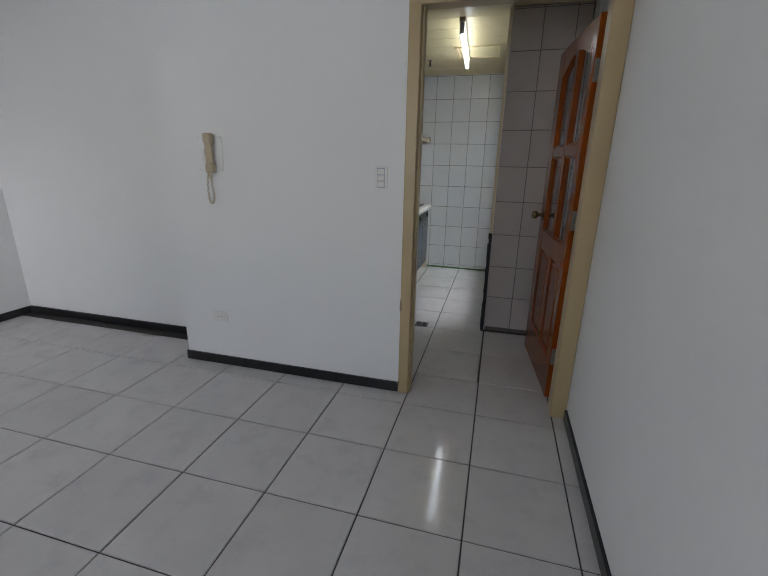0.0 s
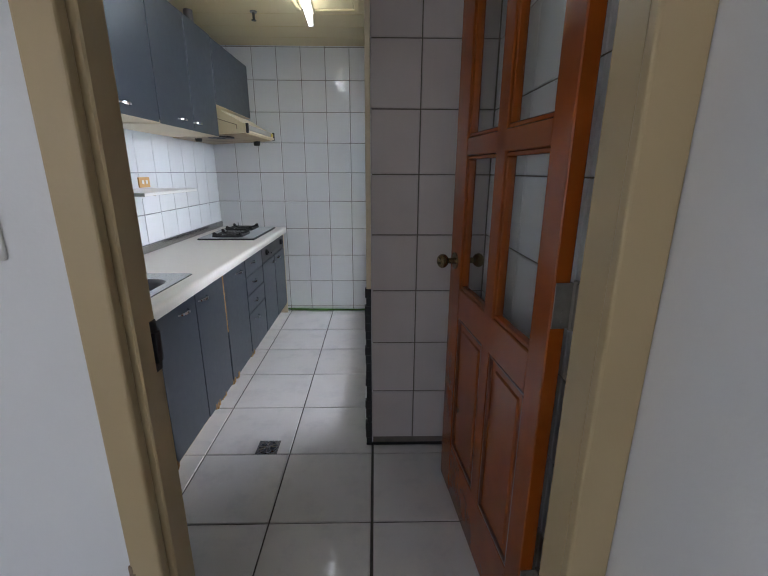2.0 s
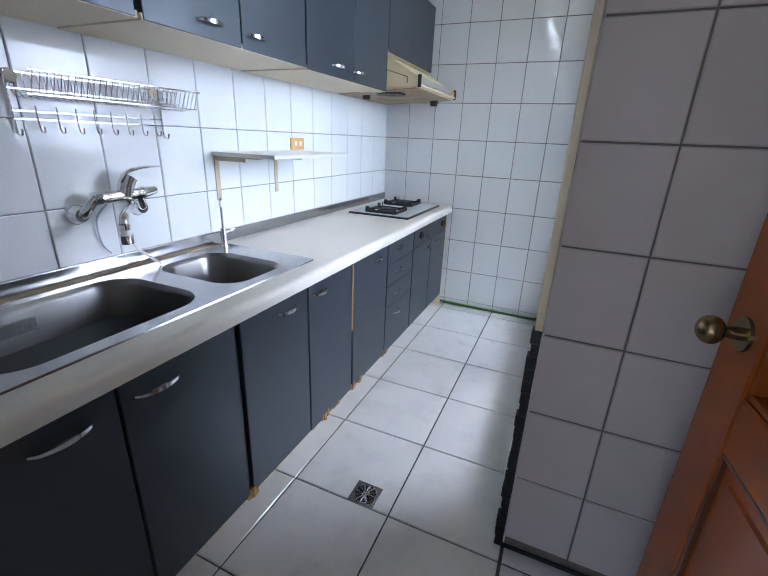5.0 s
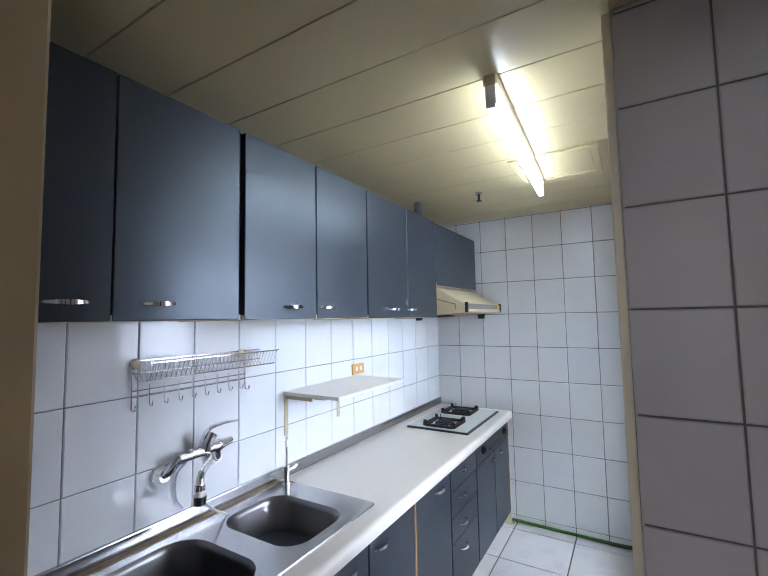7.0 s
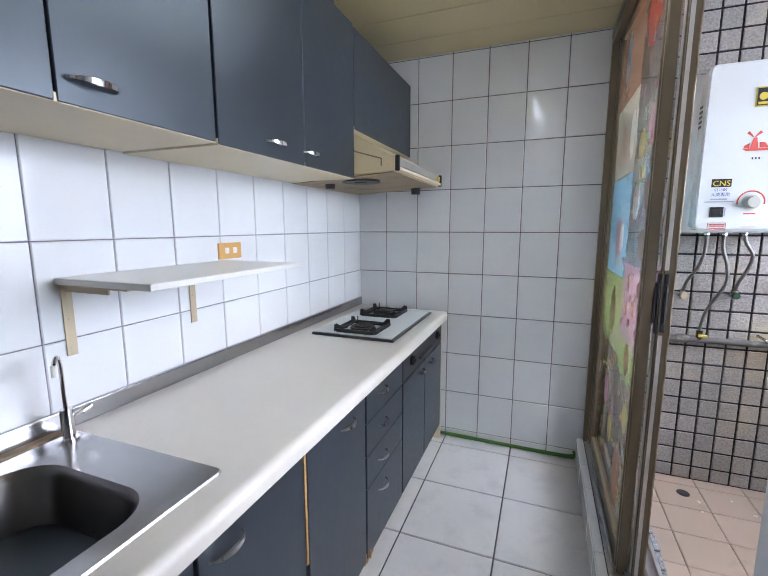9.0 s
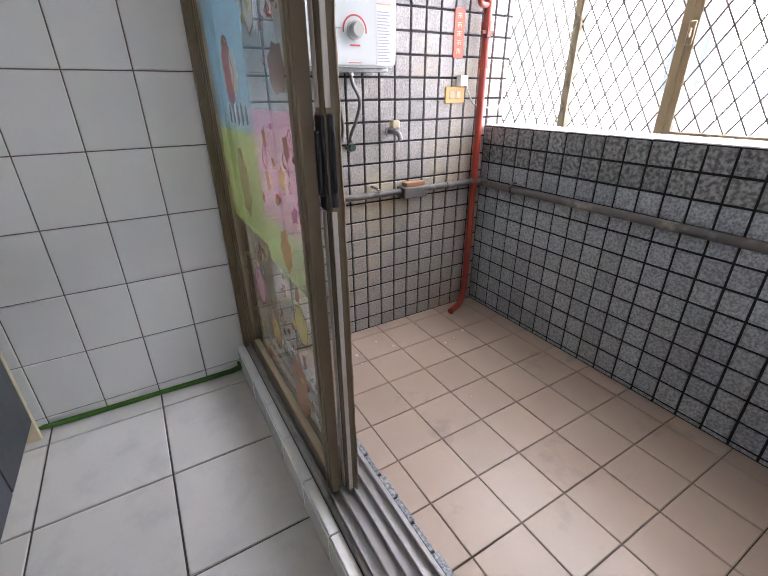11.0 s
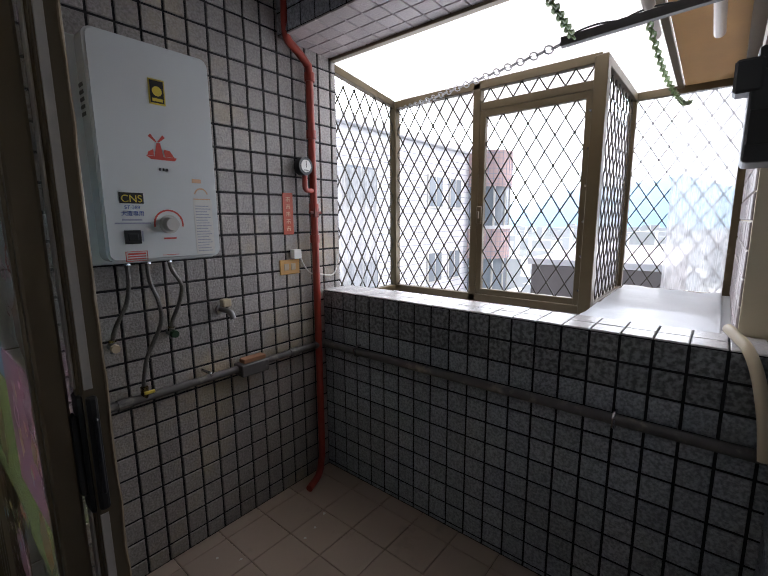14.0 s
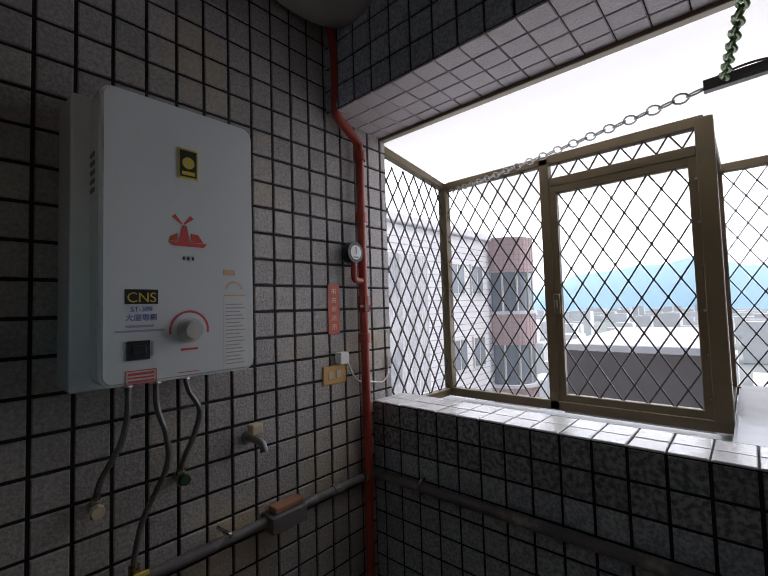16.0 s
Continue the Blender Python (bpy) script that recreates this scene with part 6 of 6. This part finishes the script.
def chain(name, pts, material, label, link=0.03, r=0.003):
    p = smooth_path(pts, 24)
    acc, out, last = 0.0, [p[0]], p[0]
    for q_ in p[1:]:
        acc += (q_ - last).length
        last = q_
        if acc >= link * 0.78:
            out.append(q_)
            acc = 0.0
    t = thing(name, label, "chain", group="hanging chains")
    for k, (a, b) in enumerate(zip(out, out[1:])):
        d = (b - a).normalized()
        s = d.orthogonal().normalized()
        if k % 2:
            s = d.cross(s)
        c = (a + b) / 2
        ring_ = [c + d * (link * 0.5 * math.cos(w)) + s * (link * 0.3 * math.sin(w)) for w in [2 * math.pi * i / 10 for i in range(11)]]
        part("link", tube(bmesh.new(), ring_, r, 5), material, t)
    return t


chain("chain", [(1.518, 3.520, 2.005), (1.30, 3.497, 1.99), (1.05, 3.473, 1.975), (0.80, 3.452, 1.985), (0.55, 3.43, 2.06), (0.315, 3.41, 2.245)], CHAING, "green coated chain holding the bar", 0.034, 0.0038)
chain("chain", [(1.530, 3.56, 1.998), (1.8, 3.97, 2.05), (2.05, 4.4, 2.095), (2.26, 4.78, 2.14)], RUST, "thin steel chain stretched to the cage corner", 0.045, 0.0026)
chain("chain", [(1.600, 3.33, 2.035), (2.0, 3.325, 1.99), (2.4, 3.315, 1.985), (2.77, 3.306, 2.02), (3.05, 3.30, 2.09)], CHAING, "green coated chain stretched from the bar to the cage", 0.034, 0.0038)

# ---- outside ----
# the hills' blue haze is painted in as colour and glow
HILLGLOW = glowing("hill_haze_glow", (0.30, 0.52, 0.66), 1.45)
CITY = mat("city_block_haze_glow", (0.68, 0.68, 0.68), 0.8, var=0.1, scale=0.2, bump=0, piece=0.3)
# a bluish glow on the far blocks stands in for haze
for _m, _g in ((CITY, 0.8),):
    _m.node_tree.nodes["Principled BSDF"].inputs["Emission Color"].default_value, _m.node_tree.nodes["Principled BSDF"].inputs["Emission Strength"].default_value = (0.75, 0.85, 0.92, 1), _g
FACADE = mat("pale_facade_tile", (0.84, 0.84, 0.87), 0.6, var=0.08, scale=2)
PINKB = mat("pink_facade_tile", (0.66, 0.48, 0.46), 0.6, var=0.1, scale=3)
GROUND = mat("hazy_ground", (0.40, 0.45, 0.44), 0.9, var=0.3, scale=0.02, bump=0)
WINB = mat("far_window_glass", (0.28, 0.32, 0.36), 0.15, var=0.1)
setting("ground", box(-400, 2600, -1500, 1500, -31, -30), GROUND, "distant ground of the city", "ground")
bm = bmesh.new()
n = 60
prev = None
for k in range(n + 1):
    y = -1400 + 2800 * k / n
    hgt = 45 + 100 * max(0, 0.5 + 0.5 * math.sin(k * 0.19 + 1.2)) + 40 * noise.noise(Vector((k * 0.35, 0, 0)))
    cur = [bm.verts.new(p) for p in ((1500, y, -31), (1650, y, hgt * 0.45), (1850, y, hgt), (2100, y, -31))]
    if prev:
        for a in range(3):
            bm.faces.new((prev[a], prev[a + 1], cur[a + 1], cur[a]))
    prev = cur
tagged(new("backdrop_hills", finish("backdrop_hills", bm, HILLGLOW, True)), "blue hills behind the city, haze painted in as glow", "hills", kind="structure")
# emitting arc added beyond the hills to whiten the sky
bm = bmesh.new()
arc = [(2300 * math.cos(radians(a)), 2300 * math.sin(radians(a))) for a in range(-72, 73, 6)]
lo, hi = [[bm.verts.new((x, y, z)) for x, y in arc] for z in (-40, 2600)]
for k in range(len(arc) - 1):
    bm.faces.new((lo[k], lo[k + 1], hi[k + 1], hi[k]))
tagged(new("backdrop_haze", finish("backdrop_haze", bm, glowing("white_sky_glow", (0.94, 0.97, 1.0), 5.0))), "glowing white arc added behind the hills for the bright sky", "sky", kind="structure")
random.seed(14)
bm = bmesh.new()
for k in range(420):
    d = random.uniform(90, 1300)
    y = 3 + d * random.uniform(-0.75, 0.75)
    h = random.uniform(6, 20) * (1.0 if d > 200 else 0.7)
    w = random.uniform(6, 18) * (0.6 + d / 900)
    prism(bm, d, d + w, y, y + w, -30, -30 + h)
tagged(new("city_blocks", finish("city_blocks", bm, CITY)), "pale buildings of the distant city, haze painted in as glow", "buildings", kind="stuff")


def neighbour(name, label, x0, x1, y0, y1, z0, z1, material, floors, wins, side="x"):
    """A neighbouring building with storeys and windows on the face that looks here."""
    t = thing(name, label, "building", (0, 0, 0))
    part("wall", box(x0, x1, y0, y1, z0, z1, 0.05), material, t)
    part("roof", box(x0 - 0.15, x1 + 0.15, y0 - 0.15, y1 + 0.15, z1, z1 + 0.3, 0.03), FACADE, t)
    bm = bmesh.new()
    for k in range(int((z1 - z0) / 0.24)):
        z = z0 + 0.24 * k
        prism(bm, x0 - 0.012, x0, y0, y1, z, z + 0.02)
        if side == "y":
            prism(bm, x0, x1, y0 - 0.012, y0, z, z + 0.02)
    if floors:
        part("tile_joints", bm, GREYINK, t)
    else:
        bm.free()
    for f in range(floors):
        zz = z1 - 2.4 - 3.0 * f
        for w0, w1 in wins:
            if side == "y":
                fr = part("window", box(x0 + w0, x0 + w1, y0 - 0.06, y0 + 0.02, zz, zz + 1.3, 0.01), WPLASTIC, t)
                part("pane", prism(box(x0 + w0 + 0.08, x0 + (w0 + w1) / 2 - 0.04, y0 - 0.075, y0 - 0.055, zz + 0.08, zz + 1.22), x0 + (w0 + w1) / 2 + 0.04, x0 + w1 - 0.08, y0 - 0.075, y0 - 0.055, zz + 0.08, zz + 1.22), WINB, fr)
            else:
                fr = part("window", box(x0 - 0.06, x0 + 0.02, y0 + w0, y0 + w1, zz, zz + 1.3, 0.01), WPLASTIC, t)
                part("pane", prism(box(x0 - 0.075, x0 - 0.055, y0 + w0 + 0.08, y0 + (w0 + w1) / 2 - 0.04, zz + 0.08, zz + 1.22), x0 - 0.075, x0 - 0.055, y0 + (w0 + w1) / 2 + 0.04, y0 + w1 - 0.08, zz + 0.08, zz + 1.22), WINB, fr)
    return t


neighbour("apartment_building", "pale ribbed apartment building close by", 6.0, 17.2, 12.1, 22, -30, 4.3, FACADE, 4, ((3.0, 4.6), (7.6, 8.7), (9.2, 10.2)), "y")
DARKF = mat("weathered_grey_render", (0.22, 0.20, 0.20), 0.8, var=0.2, scale=1.5)
tower = thing("stair_tower", "pink tiled round corner tower with window bands", "building", (18.2, 12.0, 0))
for z0, z1 in ((2.9, 4.45), (-0.3, 1.1), (-3.6, -2.1), (-30, -5.4)):
    part("wall", rod(bmesh.new(), (0, 0, z0), (0, 0, z1), 1.28, 36), PINKB, tower, "pink square tiles")
    bm = bmesh.new()
    z0 = max(z0, -6)
    for k in range(max(0, int((z1 - z0) / 0.22))):
        tube(bm, [(1.285 * math.cos(radians(a)), 1.285 * math.sin(radians(a)), z0 + 0.1 + 0.22 * k) for a in range(100, 321, 10)], 0.012, 4)
    for a in range(105, 320, 10):
        rod(bm, (1.285 * math.cos(radians(a)), 1.285 * math.sin(radians(a)), z0), (1.285 * math.cos(radians(a)), 1.285 * math.sin(radians(a)), z1), 0.010, 4)
    part("tile_joints", bm, GREYINK, tower)
for z0, z1 in ((1.1, 2.9), (-2.1, -0.3), (-5.4, -3.6)):
    part("slab", rod(bmesh.new(), (0, 0, z0 - 0.06), (0, 0, z0 + 0.08), 1.36, 36), FACADE, tower)
    band = part("window", rod(bmesh.new(), (0, 0, z0 + 0.08), (0, 0, z1), 1.18, 36), WINB, tower, "dark glass band")
    for a in range(110, 321, 30):
        part("mullion", rod(bmesh.new(), (1.2 * math.cos(radians(a)), 1.2 * math.sin(radians(a)), z0), (1.2 * math.cos(radians(a)), 1.2 * math.sin(radians(a)), z1), 0.05, 8), WPLASTIC, band, "white window post")
neighbour("low_building", "weathered grey roof house below the window", 20, 34, 4.7, 10.2, -30, -0.7, DARKF, 0, (), "x")
neighbour("low_building", "grey low building with flat roof", 24, 42, -8, 3.5, -30, -4.5, FACADE, 2, ((2, 3.5), (6, 7.5), (9, 10.5)), "x")

lay_tiles()
